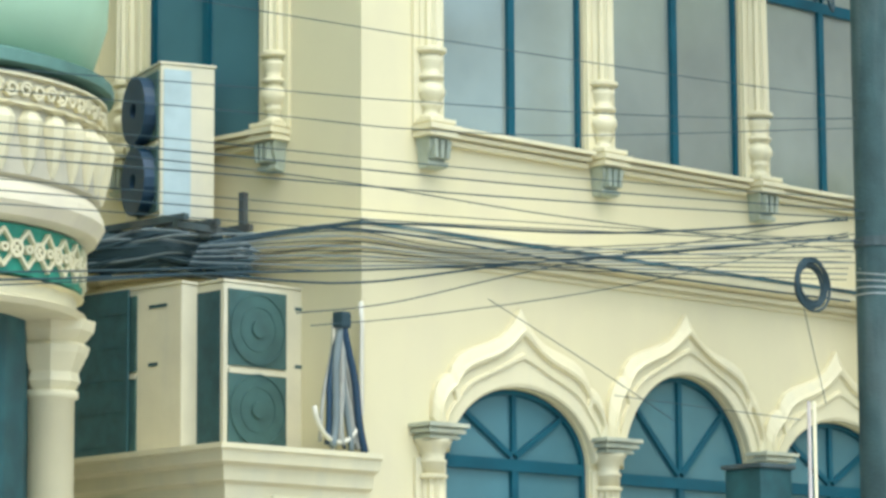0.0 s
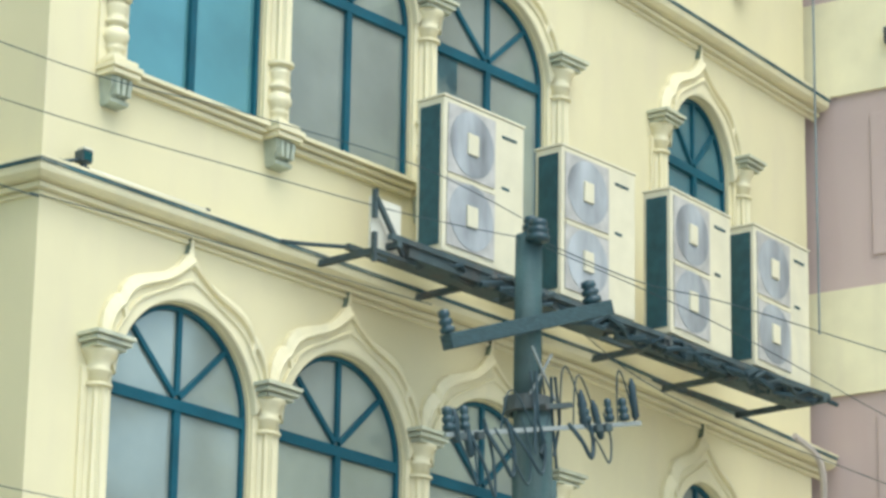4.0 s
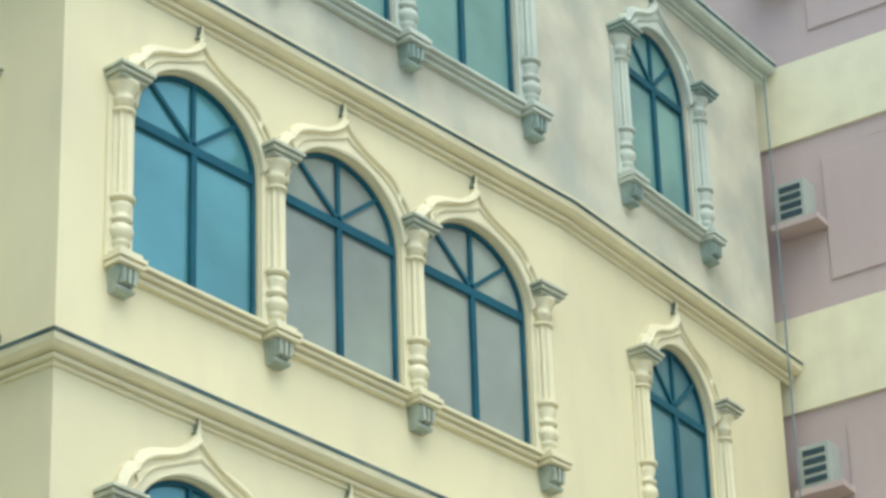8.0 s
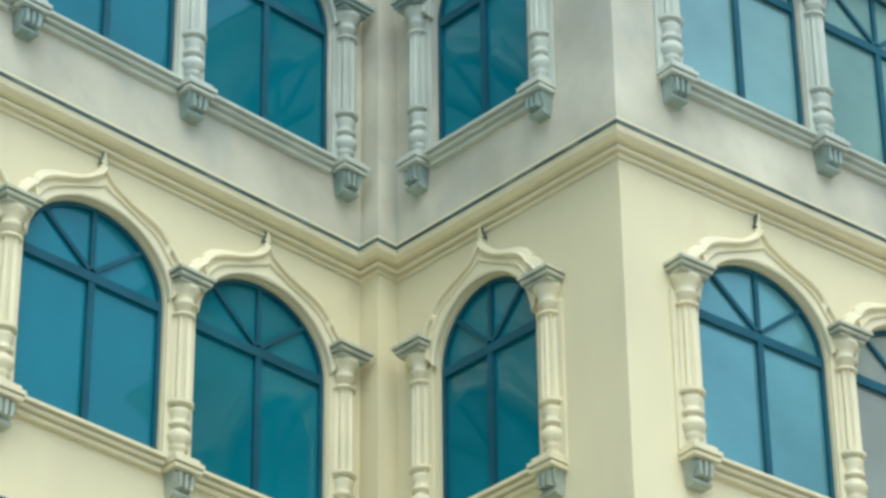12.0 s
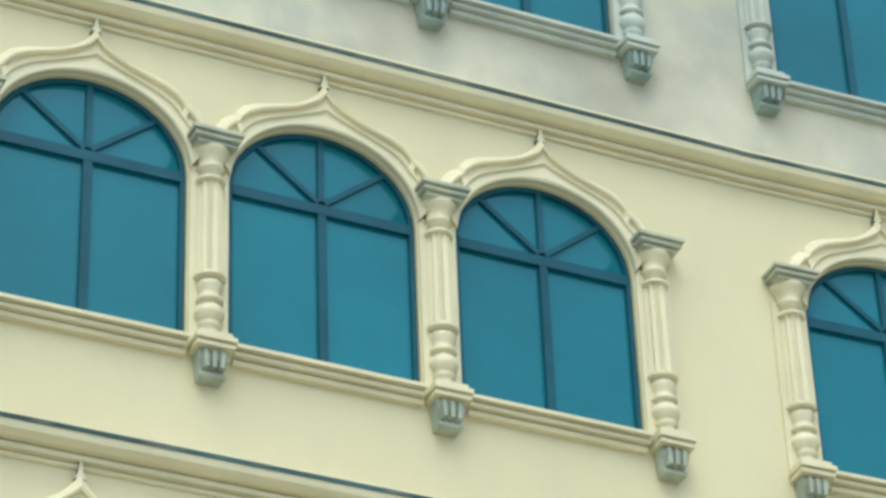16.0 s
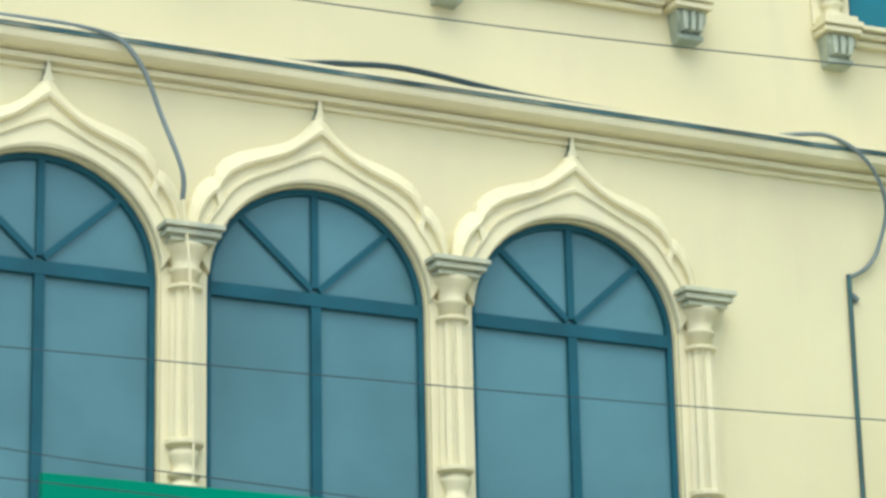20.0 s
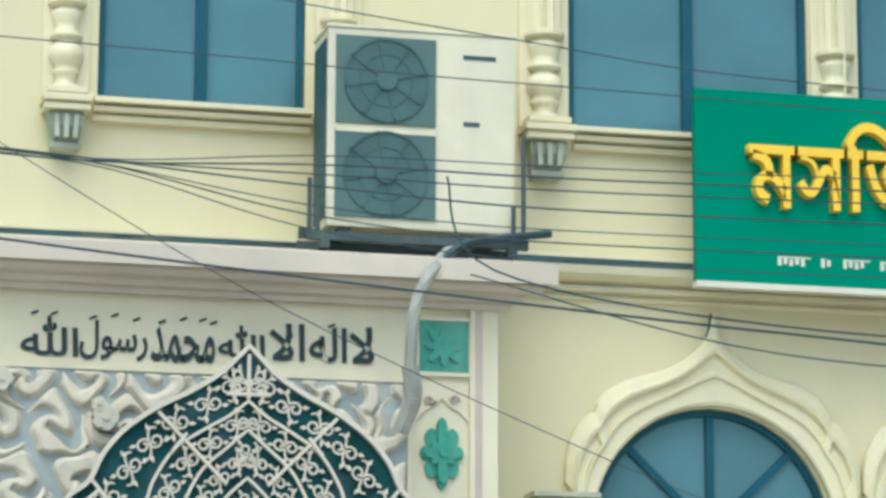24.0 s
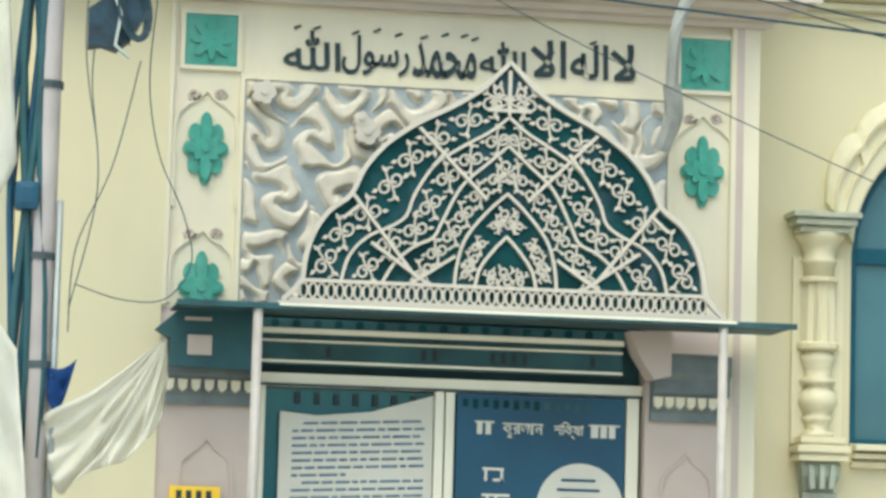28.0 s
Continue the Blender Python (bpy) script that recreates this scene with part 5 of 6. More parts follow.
part("upper_shaft", bm, POLE, pole, smooth=True)
bm = bmesh.new()
lathe(bm, [(0.035, 0.0), (0.035, 6.4)], 8, 0.15, -0.10)
part("conduit", bm, POLE, pole, smooth=True)
hd = math.degrees(math.atan2(WDIR.y, WDIR.x))


def on_pole(z, turn=0.0):
    return pose(0, 0, z, 0, 0, hd + turn)


arm = part("crossarm", box(-0.89, 0.66, -0.055, 0.045, -0.05, 0.05, 0.008), TIMBER, pole, "heavy timber crossarm")
arm.matrix_basis = on_pole(7.43, -6) @ pose(0, -0.12, 0, 0, -20, 0)


def insulator(parent, m, k=1.0):
    b = bmesh.new()
    lathe(b, [(0.03 * k, 0.0), (0.055 * k, 0.01), (0.055 * k, 0.04), (0.035 * k, 0.05), (0.05 * k, 0.065), (0.05 * k, 0.09), (0.03 * k, 0.10), (0.045 * k, 0.115), (0.04 * k, 0.15), (0.015 * k, 0.16)], 10)
    o = part("insulator", b, PORCELAIN, parent, smooth=True)
    o.matrix_basis = m
    return o


for x, k in ((-0.85, 0.9), (0.53, 1.2)):
    insulator(pole, on_pole(7.43, -6) @ pose(0, -0.12, 0, 0, -20, 0) @ pose(x, 0, 0.05), k)
insulator(pole, pose(-0.05, -0.1, 7.98), 1.5)
insulator(pole, pose(0.06, 0.02, 8.05), 1.2)
for x in (-0.12, 0.11):
    br = part("brace", bar(-x, 6.92, x, 7.24, 0.014, -0.13 + 0.1 * x, -0.118 + 0.1 * x), GALV, pole)
    br.matrix_basis = pose(0, 0, 0, 0, 0, hd)
BARM = on_pole(6.71) @ pose(0, 0, 0, 0, -13.4, 0)
ring = part("insulator_bar", box(-1.0, 1.02, -0.165, -0.135, -0.020, 0.010), GALV, pole, "pale bar carrying small insulators")
ring.matrix_basis = BARM
part("clamp", disc_ring(0, 0, 0.12, 0.16, 0, 0.10, 16), STEEL, pole).matrix_basis = pose(0, 0, 6.83, 90, 0, 0)
part("clamp", disc_ring(0, 0, 0.13, 0.150, 0, 0.06, 16), STEEL, pole).matrix_basis = pose(0.02, -0.03, 4.72, 90, 0, 0)
part("top_bar", box(-0.02, 0.26, -0.2, -0.12, 0.12, 0.155), STEEL, pole).matrix_basis = BARM
for x, k, ti in ((-0.95, 0.8, 0), (-0.80, 0.7, 8), (0.44, 0.8, -6), (0.70, 0.6, 0), (0.86, 0.7, 0)):
    insulator(pole, BARM @ pose(x, -0.15, 0.015, 0, ti, 0), k)
for i, (x, dx, deep) in enumerate(((-0.92, 0.10, 0.34), (-0.78, 0.12, 0.42), (-0.62, 0.16, 0.30), (-0.52, 0.20, 0.36), (-0.36, 0.20, 0.30), (0.24, 0.14, 0.22), (0.40, 0.16, 0.26))):
    part("dropper", tube(smooth_pts([(x, -0.16, 0.02), (x + dx * 0.3, -0.22, -0.5 * deep), (x + dx, -0.2, -deep), (x + dx * 1.5, -0.18, -0.4 * deep), (x + dx * 1.4, -0.16, 0.08)], 5), 0.007 + 0.004 * (i % 3), 6), DARK, pole).matrix_basis = BARM
for x in (-0.88, -0.70, 0.52, 0.62):
    part("dead_end_clamp", box(x - 0.035, x + 0.035, -0.20, -0.13, -0.05, 0.0, 0.008), STEEL, pole).matrix_basis = BARM
for x, x1, tall in ((-0.45, -0.12, 0.26), (0.16, 0.44, 0.40), (0.30, 0.56, 0.34), (0.78, 0.97, 0.36)):
    part("jumper", tube([(x + (x1 - x) * k / 12, -0.15, tall * math.sin(math.pi * k / 12)) for k in range(13)], 0.006, 5), DARK, pole).matrix_basis = BARM
for x, z0, z1, lean in ((0.40, 0.0, 0.24, 4), (0.55, -0.10, 0.17, -8), (0.97, 0.02, 0.30, 2), (-0.90, -0.06, 0.16, 3), (-0.80, -0.16, 0.06, -4)):
    b = bmesh.new()
    lathe(b, [(0.012, z0), (0.026, z0 + 0.02), (0.026, z1 - 0.05), (0.018, z1 - 0.03), (0.01, z1)], 8)
    part("fuse_link", b, DARK, pole, smooth=True).matrix_basis = BARM @ pose(x, -0.16, 0, 0, lean, 0)
for i in range(5):
    a0 = 1.2 * i
    part("pole_cable", tube([(0.15 * math.cos(a0), -0.12 + 0.05 * math.sin(a0), 7.1 - 0.01 * i), (0.17 * math.cos(a0 + 0.3), -0.15, 6.8), (0.15 * math.cos(a0 + 0.9), -0.15, 6.55 - 0.02 * i)], 0.011, 5), DARK, pole)
for i in range(4):
    part("tie_wrap", disc_ring(0, 0, 0.137, 0.146, 0, 0.010, 16), GALV, pole).matrix_basis = pose(0.02, -0.03, 4.40 + 0.05 * i, 90 + 3 * i, 4 - 3 * i, 0)

pole2 = empty("steel_utility_pole", pose(PL.x, PL.y, 0), "slim pale steel pole by the entrance hung with cables and coils", "utility pole")
bm = bmesh.new()
lathe(bm, [(0.062, 0.0), (0.056, 4.0), (0.045, 9.0)], 12)
part("shaft", bm, PALEPOLE, pole2, smooth=True)
bm = bmesh.new()
lathe(bm, [(0.014, 1.6), (0.014, 3.25)], 8, 0.07, -0.03)
part("side_tube", bm, GALV, pole2, smooth=True)
for z in (2.55, 3.0, 3.72, 4.25):
    part("band", disc_ring(0, 0, 0.056, 0.066, 0, 0.03, 14), STEEL, pole2).matrix_basis = pose(0, 0, z, 90, 0, 0)
part("crossarm", box(-0.6, 0.12, -0.09, -0.03, 4.42, 4.50), STEEL, pole2, "dark steel crossarm")
rnd = random.Random(11)
for i in range(9):
    x = -0.10 + 0.012 * i
    pts = [(x + 0.03 * math.sin(k * 0.9 + i) - 0.02 * k * (i % 2) * 0.3, -0.02 - 0.01 * (i % 3), 4.9 - k * 0.34) for k in range(9)]
    part("cable", tube(pts, 0.010 + 0.004 * (i % 3), 6), (DARK, BLUE, TEALDK)[i % 3], pole2, smooth=True)
part("junction_box", box(0.06, 0.16, -0.14, -0.02, 4.44, 4.76, 0.012), mat("navy_junction_box", (0.015, 0.05, 0.10), rough=0.5), pole2, "dark blue junction box")
part("junction_box", box(-0.14, -0.06, -0.1, 0.0, 4.45, 4.75, 0.012), DARK, pole2)
part("blue_knot", box(-0.12, -0.02, -0.1, 0.02, 3.20, 3.32, 0.03), BLUE, pole2, "blue cloth knot")


def coil(m, r, n, thick, label, material=DARK):
    e = empty("cable_coil", m, label, "cable coil", "coils of cable")
    rn = random.Random(int(r * 1000) + n)
    for i in range(n):
        rr, ox, oz, oy = r * (1 + rn.uniform(-0.15, 0.10)), rn.uniform(-0.02, 0.02), rn.uniform(-0.03, 0.02), rn.uniform(-0.02, 0.02)
        part("turn", tube([(ox + rr * math.cos(2 * math.pi * k / 24), oy, oz + rr * math.sin(2 * math.pi * k / 24)) for k in range(25)], thick, 5), material, e)
    return e


def face_eye(p, tilt=0):
    return Matrix.Translation(p) @ pose(0, 0, 0, 0, 0, -math.degrees(math.atan2(p.x, p.y)) + tilt)


coil(face_eye(W(0.27, 4.68, 0.05)), 0.145, 11, 0.0045, "coil of black cable hung beside the steel pole")
coil(face_eye(W(0.55, 4.63, 0.05)), 0.145, 13, 0.0045, "coil of black cable hung beside the steel pole")
coil(face_eye(W(0.17, 4.30, 0.03)), 0.115, 3, 0.006, "loose loop of dark cable under the coils")
coil(face_eye(W(16.68, 4.43, 0.05), 50), 0.142, 9, 0.009, "coil of black cable hung on the span by the concrete pole")
spl = empty("cable_closure", face_eye(W(0.27, 3.84, 0.05)), "dark blue splice bag hanging from wires", "cable box")
part("bag", poly_prism([(-0.104, 0.205), (-0.06, 0.24), (0.013, 0.30), (0.076, 0.325), (0.127, 0.28), (0.123, 0.177), (0.066, 0.08), (0.013, 0.035), (-0.05, 0.055), (-0.104, 0.044)], -0.05, 0.05), mat("navy_plastic", (0.008, 0.034, 0.05), rough=0.6, vary=0.5, scale=14, bump=0.4), spl)
for i in range(6):
    part("rolled_cable", tube([(0.085 + (0.040 + 0.005 * i) * math.cos(a_) - 0.02 * math.sin(a_), -0.055 - 0.006 * i, 0.205 + (0.115 + 0.004 * i) * math.sin(a_)) for a_ in [2 * math.pi * k / 20 for k in range(21)]], 0.008, 5), DARK, spl)
part("pale_strap", ribbon([(-0.01, 0.30), (0.03, 0.18), (0.01, 0.05), (0.07, 0.0)], 0.012, -0.09, -0.05), GREYTRIM, spl)
for x0, z0, x1, z1 in ((0.02, 0.3, 0.0, 0.85), (0.10, 0.3, 0.12, 0.9)):
    part("hanger", tube([(x0, 0, z0), (x1, 0, z1)], 0.004, 5), DARK, spl)


# ======== overhead wires ========
def wire(rows, r=0.005, out=0.0, label="thin black overhead cable strung between the poles", material=DARK):
    pts = smooth_pts([tuple(W(u, z, out)) for u, z in rows])
    r *= 0.62
    return tagged(part("overhead_cable", tube(pts, r, 5), material), label, "cable", "overhead cables")


wire([(0, 8.88), (3.56, 8.55), (7.62, 8.21), (12.76, 8.06), (14.56, 8.17), (16.2, 8.25), (17.25, 8.16)], 0.0055)
wire([(0, 8.08), (3.58, 7.87), (7.88, 7.64), (12.79, 7.73), (14.58, 7.81), (16.1, 7.90), (17.25, 8.02)], 0.0055)
wire([(0, 7.56), (3.59, 7.39), (6.9, 7.24), (12.5, 7.225), (13.05, 7.24), (14.1, 7.29), (15.35, 7.326), (16.37, 7.356)], 0.0055)
wire([(17.3, 8.06), (18.46, 8.01), (19.5, 8.09), (21.4, 8.16), (22.3, 8.22)], 0.007)
wire([(17.3, 8.02), (18.5, 7.97), (19.7, 7.88), (21.4, 7.67), (22.3, 7.58)], 0.006)
wire([(17.9, 7.5), (19.0, 7.25), (22.3, 7.10)], 0.006)
wire([(0, 5.72), (1.86, 5.64), (3.6, 5.58), (7.7, 5.47), (12.4, 5.52), (15.7, 5.61), (17.3, 5.68)])
wire([(0, 5.75), (1.87, 5.41), (3.08, 5.22), (4.34, 5.06), (8, 4.84), (12.47, 5.10), (13.5, 5.17), (14.84, 5.28), (16.1, 5.41), (17.3, 5.56)])
wire([(0, 5.25), (1.88, 5.12), (3.3, 5.02), (8, 4.78), (12.46, 4.96), (13.47, 5.01), (14.8, 5.14), (17.3, 5.50)])
for i, (a_, b_, c_, d_) in enumerate(((4.70, 4.66, 4.77, 5.03), (4.61, 4.55, 4.64, 4.68), (4.55, 4.46, 4.60, 4.9), (4.47, 4.38, 4.48, 4.76), (4.42, 4.32, 4.42, 4.75), (4.65, 4.60, 4.70, 4.95), (4.36, 4.24, 4.36, 4.62))):
    wire([(0.1, 4.80 - 0.01 * i), (1.22, 4.67 - 0.004 * i), (2.3, a_), (3.76, b_), (8.0, b_ - 0.05), (12.3, c_), (14.6, (c_ + d_) / 2 - 0.03), (17.3, d_)], 0.0048 + 0.0012 * (i % 3), out=0.02 * (i % 3))
wire([(0.1, 4.41), (1.92, 4.20), (4.17, 3.97), (5.7, 3.87), (9.5, 3.82), (12.2, 4.08), (14.4, 4.35), (17.1, 4.77)], 0.010, label="thick black overhead cable strung between the poles")
wire([(2.75, 4.62), (2.95, 4.22), (4.17, 4.0), (5.9, 3.92), (9.5, 3.86), (12.3, 4.12)], 0.008)
wire([(2.85, 4.2), (4.17, 3.88), (5.9, 3.80), (9.6, 3.78), (12.3, 4.1)], 0.006)
wire([(0.05, 5.25), (0.42, 5.01), (1.87, 4.14), (3.41, 3.43), (4.4, 3.05)], 0.004)
wire([(12.0, 4.2), (13.03, 4.43), (15.0, 4.58), (17.1, 4.88)], 0.012, label="thick black overhead cable strung between the poles")
wire([(12.0, 4.06), (13.0, 4.10), (14.4, 4.35), (17.1, 4.77)], 0.011)
wire([(12.0, 4.22), (13.03, 4.40), (15.04, 4.36), (17.1, 4.36)], 0.011)
wire([(12.6, 3.90), (13.3, 4.02), (14.58, 4.35), (17.1, 4.9)], 0.006)
wire([(12.7, 3.84), (13.6, 3.98), (15.2, 4.30), (17.1, 4.80)], 0.005)
for i in range(9):
    wire([(11.9, 4.10 + 0.012 * i), (12.9, 4.16 + 0.026 * i), (14.0, 4.28 + 0.012 * i), (17.1, 4.50 + 0.035 * i)], 0.006 + 0.002 * (i % 2), out=-0.03 + 0.012 * i, material=GREYCABLE if i % 2 else DARK)
wire([(14.0, 4.1), (14.9, 3.75), (15.5, 3.5)], 0.004)
wire([(15.0, 3.62), (16.6, 3.58)], 0.004)
wire([(16.62, 4.45), (16.72, 4.1), (16.85, 3.7)], 0.004)
wire([(17.2, 4.6), (19.0, 4.68), (21.0, 5.3), (23.0, 5.9)], 0.007)
wire([(17.2, 4.58), (18.4, 4.60), (20.5, 4.66)], 0.006, material=GALV)
for u in (16.825, 16.875):
    tagged(part("service_post", tube([tuple(W(u, 0.0, -0.12)), tuple(W(u, 3.72, -0.12))], 0.012, 8), PALEPOLE if u < 16.85 else PALE, smooth=True), "slim pale service pipe standing beside the concrete pole", "pipe", "service pipes")
mb = empty("meter_cabinet", pose(*W(16.51, 0.0, -0.25), 0, 0, math.degrees(math.atan2(WDIR.y, WDIR.x))), "dark teal meter cabinet standing below the arched windows", "cabinet")
part("cabinet_body", box(0.0, 0.29, 0.0, 0.3, 0.0, 3.30, 0.012), TEALDK, mb)
part("cabinet_lid", box(-0.02, 0.31, -0.02, 0.32, 3.30, 3.33, 0.008), STEEL, mb)
# hanging service wires beside the entrance
for rows in (((0.22, 4.3), (0.16, 3.8), (0.20, 3.3), (0.10, 2.8)), ((0.36, 3.84), (0.26, 3.4), (0.12, 3.05), (0.10, 2.7)), ((0.42, 4.1), (0.40, 3.75), (0.45, 3.45), (0.56, 3.2), (0.60, 3.0), (0.50, 2.85), (0.32, 2.84), (0.12, 2.9)),
             ((0.30, 4.55), (0.30, 4.15), (0.31, 3.9)), ((0.15, 4.4), (0.13, 3.9), (0.19, 3.5))):
    wire([(u + 0.03, z) for u, z in rows], 0.0045, out=0.05, label="thin slack service wire hanging by the entrance")

# cable lying along the third-storey cornice, with its drop and conduit
def cable(pts, r, label, material=DARK, name="wall_cable"):
    return tagged(part(name, tube(smooth_pts(pts), r, 6), material), label, "cable")


def Bp(u, z, out):
    p = seg_pose("B", u, z, out).translation
    return (p.x, p.y, p.z)


cable([Bp(2.4, 8.09, 0.10), Bp(3.6, 8.06, 0.12), Bp(5.07, 8.025, 0.13), Bp(6.09, 8.015, 0.14), Bp(6.5, 8.06, 0.13), Bp(6.9, 8.09, 0.12), Bp(7.6, 8.035, 0.13), Bp(8.5, 8.015, 0.14), Bp(9.3, 8.015, 0.14)], 0.017, "thick black cable lying along the cornice")
cable([Bp(4.3, 8.04, 0.12), Bp(5.07, 8.02, 0.17), Bp(5.30, 7.885, 0.19), Bp(5.45, 7.57, 0.18), Bp(5.56, 7.30, 0.18), Bp(5.585, 7.16, 0.12)], 0.014, "grey cable drooping from the cornice to a window pilaster", GREYCABLE)
cable([Bp(5.585, 7.16, 0.13), Bp(5.60, 6.7, 0.2), Bp(5.62, 6.0, 0.2), Bp(5.62, 5.5, 0.2)], 0.006, "thin pale cable running down a window pilaster", TRIM)
cable([Bp(9.2, 8.015, 0.14), Bp(9.55, 8.05, 0.18), Bp(9.80, 7.93, 0.19), Bp(9.95, 7.7, 0.14), Bp(9.93, 7.45, 0.06), Bp(9.85, 7.32, 0.04), Bp(9.735, 7.25, 0.03)], 0.013, "grey cable looping over the cornice", GREYCABLE)
cable([Bp(9.735, 7.27, 0.03), Bp(9.738, 6.5, 0.025), Bp(9.742, 5.6, 0.025)], 0.014, "thin dark conduit running down the wall", TEALDK)
cable([Bp(9.75, 7.15, 0.02), Bp(9.79, 7.12, 0.02)], 0.02, "small grey cable clip on the wall", GREYCABLE)


def at(s, u, z, out):
    p = seg_pose(s, u, z, out).translation
    return (p.x, p.y, p.z)


# conduits and pipes on the wing
cable([at("Q", 3.50, 17.3, 0.19), at("Q", 3.49, 13.0, 0.185), at("Q", 3.49, 9.0, 0.185)], 0.010, "thin grey-green drain pipe down the end of the wing", GREYCABLE, "drain_pipe")
cable([at("Q", 2.6, 7.9, 0.4), at("Q", 2.98, 7.78, 0.42), at("Q", 3.20, 7.50, 0.34), at("Q", 3.20, 7.25, 0.22), at("Q", 3.02, 7.08, 0.12), at("Q", 2.80, 7.04, 0.07)], 0.029, "pale corrugated pipe curving round the wing cornice", PALEPOLE, "drain_pipe")
for i in range(4):
    cable([at("Q", 2.70 + 0.04 * i, 7.04 - 0.05 * (i % 2), 0.05), at("Q", 2.65 + 0.05 * i, 6.3, 0.07 + 0.02 * i), at("Q", 2.56 + 0.075 * i, 5.62, 0.12)], 0.011, "dark insulated pipes running down to an outdoor unit", TEALDK, "insulated_pipe")
cable([at("R", 1.55, 8.03, 0.1), at("R", 2.0, 8.0, 0.15), at("R", 2.3, 7.96, 0.5)], 0.014, "dark cable lying on the wing cornice")
cable([at("R", 5.5, 4.86, 0.5), at("R", 5.62, 4.5, 0.45), at("R", 5.58, 4.0, 0.35)], 0.02, "grey cable bundle hanging from a bracket", GREYCABLE)
cable([Bp(3.52, 4.66, 0.5), Bp(3.36, 4.5, 0.72), Bp(3.27, 4.3, 0.76), Bp(3.26, 4.02, 0.72)], 0.030, "grey wrapped pipe bundle drooping from the outdoor unit", PIPEMAT, "insulated_pipe")
cable([Bp(3.26, 4.04, 0.72), Bp(3.28, 3.9, 0.68), Bp(3.24, 3.75, 0.62)], 0.045, "grey wrapped pipe end against the carved panel", PIPEMAT, "insulated_pipe")

cable([Bp(3.98, 4.74, 0.55), Bp(3.75, 4.70, 0.60), Bp(3.55, 4.66, 0.60), Bp(3.42, 4.56, 0.66)], 0.02, "dark wrapped pipes running off the unit tray", DARK, "insulated_pipe")

duct = empty("wall_duct", on("Q", 1.93, 0.13, 4.86), "dark blue-grey duct casing fixed on the wall beside an outdoor unit", "duct")
part("casing", box(0.0, 0.24, 0.0, 0.13, 0.0, 0.50, 0.01), TEALDK, duct)
part("cap", box(-0.01, 0.25, -0.01, 0.13, 0.50, 0.52), STEEL, duct)

# ======== domed kiosk by the inner corner ========
KC = Vector((11.37, 13.07, 0.0))
KR = 1.36
MINT = mat("pale_mint_dome_paint", (0.42, 0.62, 0.42), rough=0.5, vary=0.08, scale=1.5)
GREENBAND = mat("green_pierced_band", (0.03, 0.22, 0.14), rough=0.5, vary=0.2, scale=10)
RIMGREEN = mat("dull_green_rim_paint", (0.10, 0.20, 0.16), rough=0.6, vary=0.2, scale=6)
TAN = mat("tan_drum_plaster", (0.50, 0.47, 0.34), rough=0.75, vary=0.12, scale=5)
kiosk = empty("domed_kiosk", pose(KC.x, KC.y, 0), "round ivory kiosk with mint green dome, pierced green bands and columns", "kiosk")
bm = bmesh.new()
lathe(bm, [(KR * 0.90, 5.2), (KR * 0.97, 5.5), (KR * 0.98, 5.9), (KR * 0.90, 6.4), (KR * 0.7, 6.9), (KR * 0.4, 7.25), (KR * 0.1, 7.5), (0.02, 7.9)], 40)
part("dome", bm, MINT, kiosk, "mint green painted dome", True)
bm = bmesh.new()
lathe(bm, [(KR * 0.92, 5.08), (KR * 1.0, 5.09), (KR * 1.0, 5.15), (KR * 0.9, 5.2)], 40)
part("dome_rim", bm, RIMGREEN, kiosk, smooth=False)
bm = bmesh.new()
lathe(bm, [(KR * 0.92, 4.5), (KR * 0.95, 4.52), (KR * 0.95, 5.06), (KR * 0.90, 5.08)], 40)
part("drum", bm, TAN, kiosk)
bm = bmesh.new()
lathe(bm, [(KR * 0.88, 4.29), (KR * 0.94, 4.31), (KR * 0.97, 4.38), (KR * 0.96, 4.44), (KR * 0.93, 4.50), (KR * 0.9, 4.5)], 40)
part("cornice", bm, PORTAL, kiosk)
bm = bmesh.new()
lathe(bm, [(KR * 0.82, 4.01), (KR * 0.88, 4.02), (KR * 0.88, 4.28), (KR * 0.84, 4.29)], 40)
part("pierced_band", bm, GREENBAND, kiosk)
bm = bmesh.new()
lathe(bm, [(KR * 0.74, 3.86), (KR * 0.88, 3.87), (KR * 0.90, 3.90), (KR * 0.86, 3.92), (KR * 0.86, 3.99), (KR * 0.89, 4.0), (KR * 0.8, 4.02)], 40)
part("architrave", bm, TRIM, kiosk)
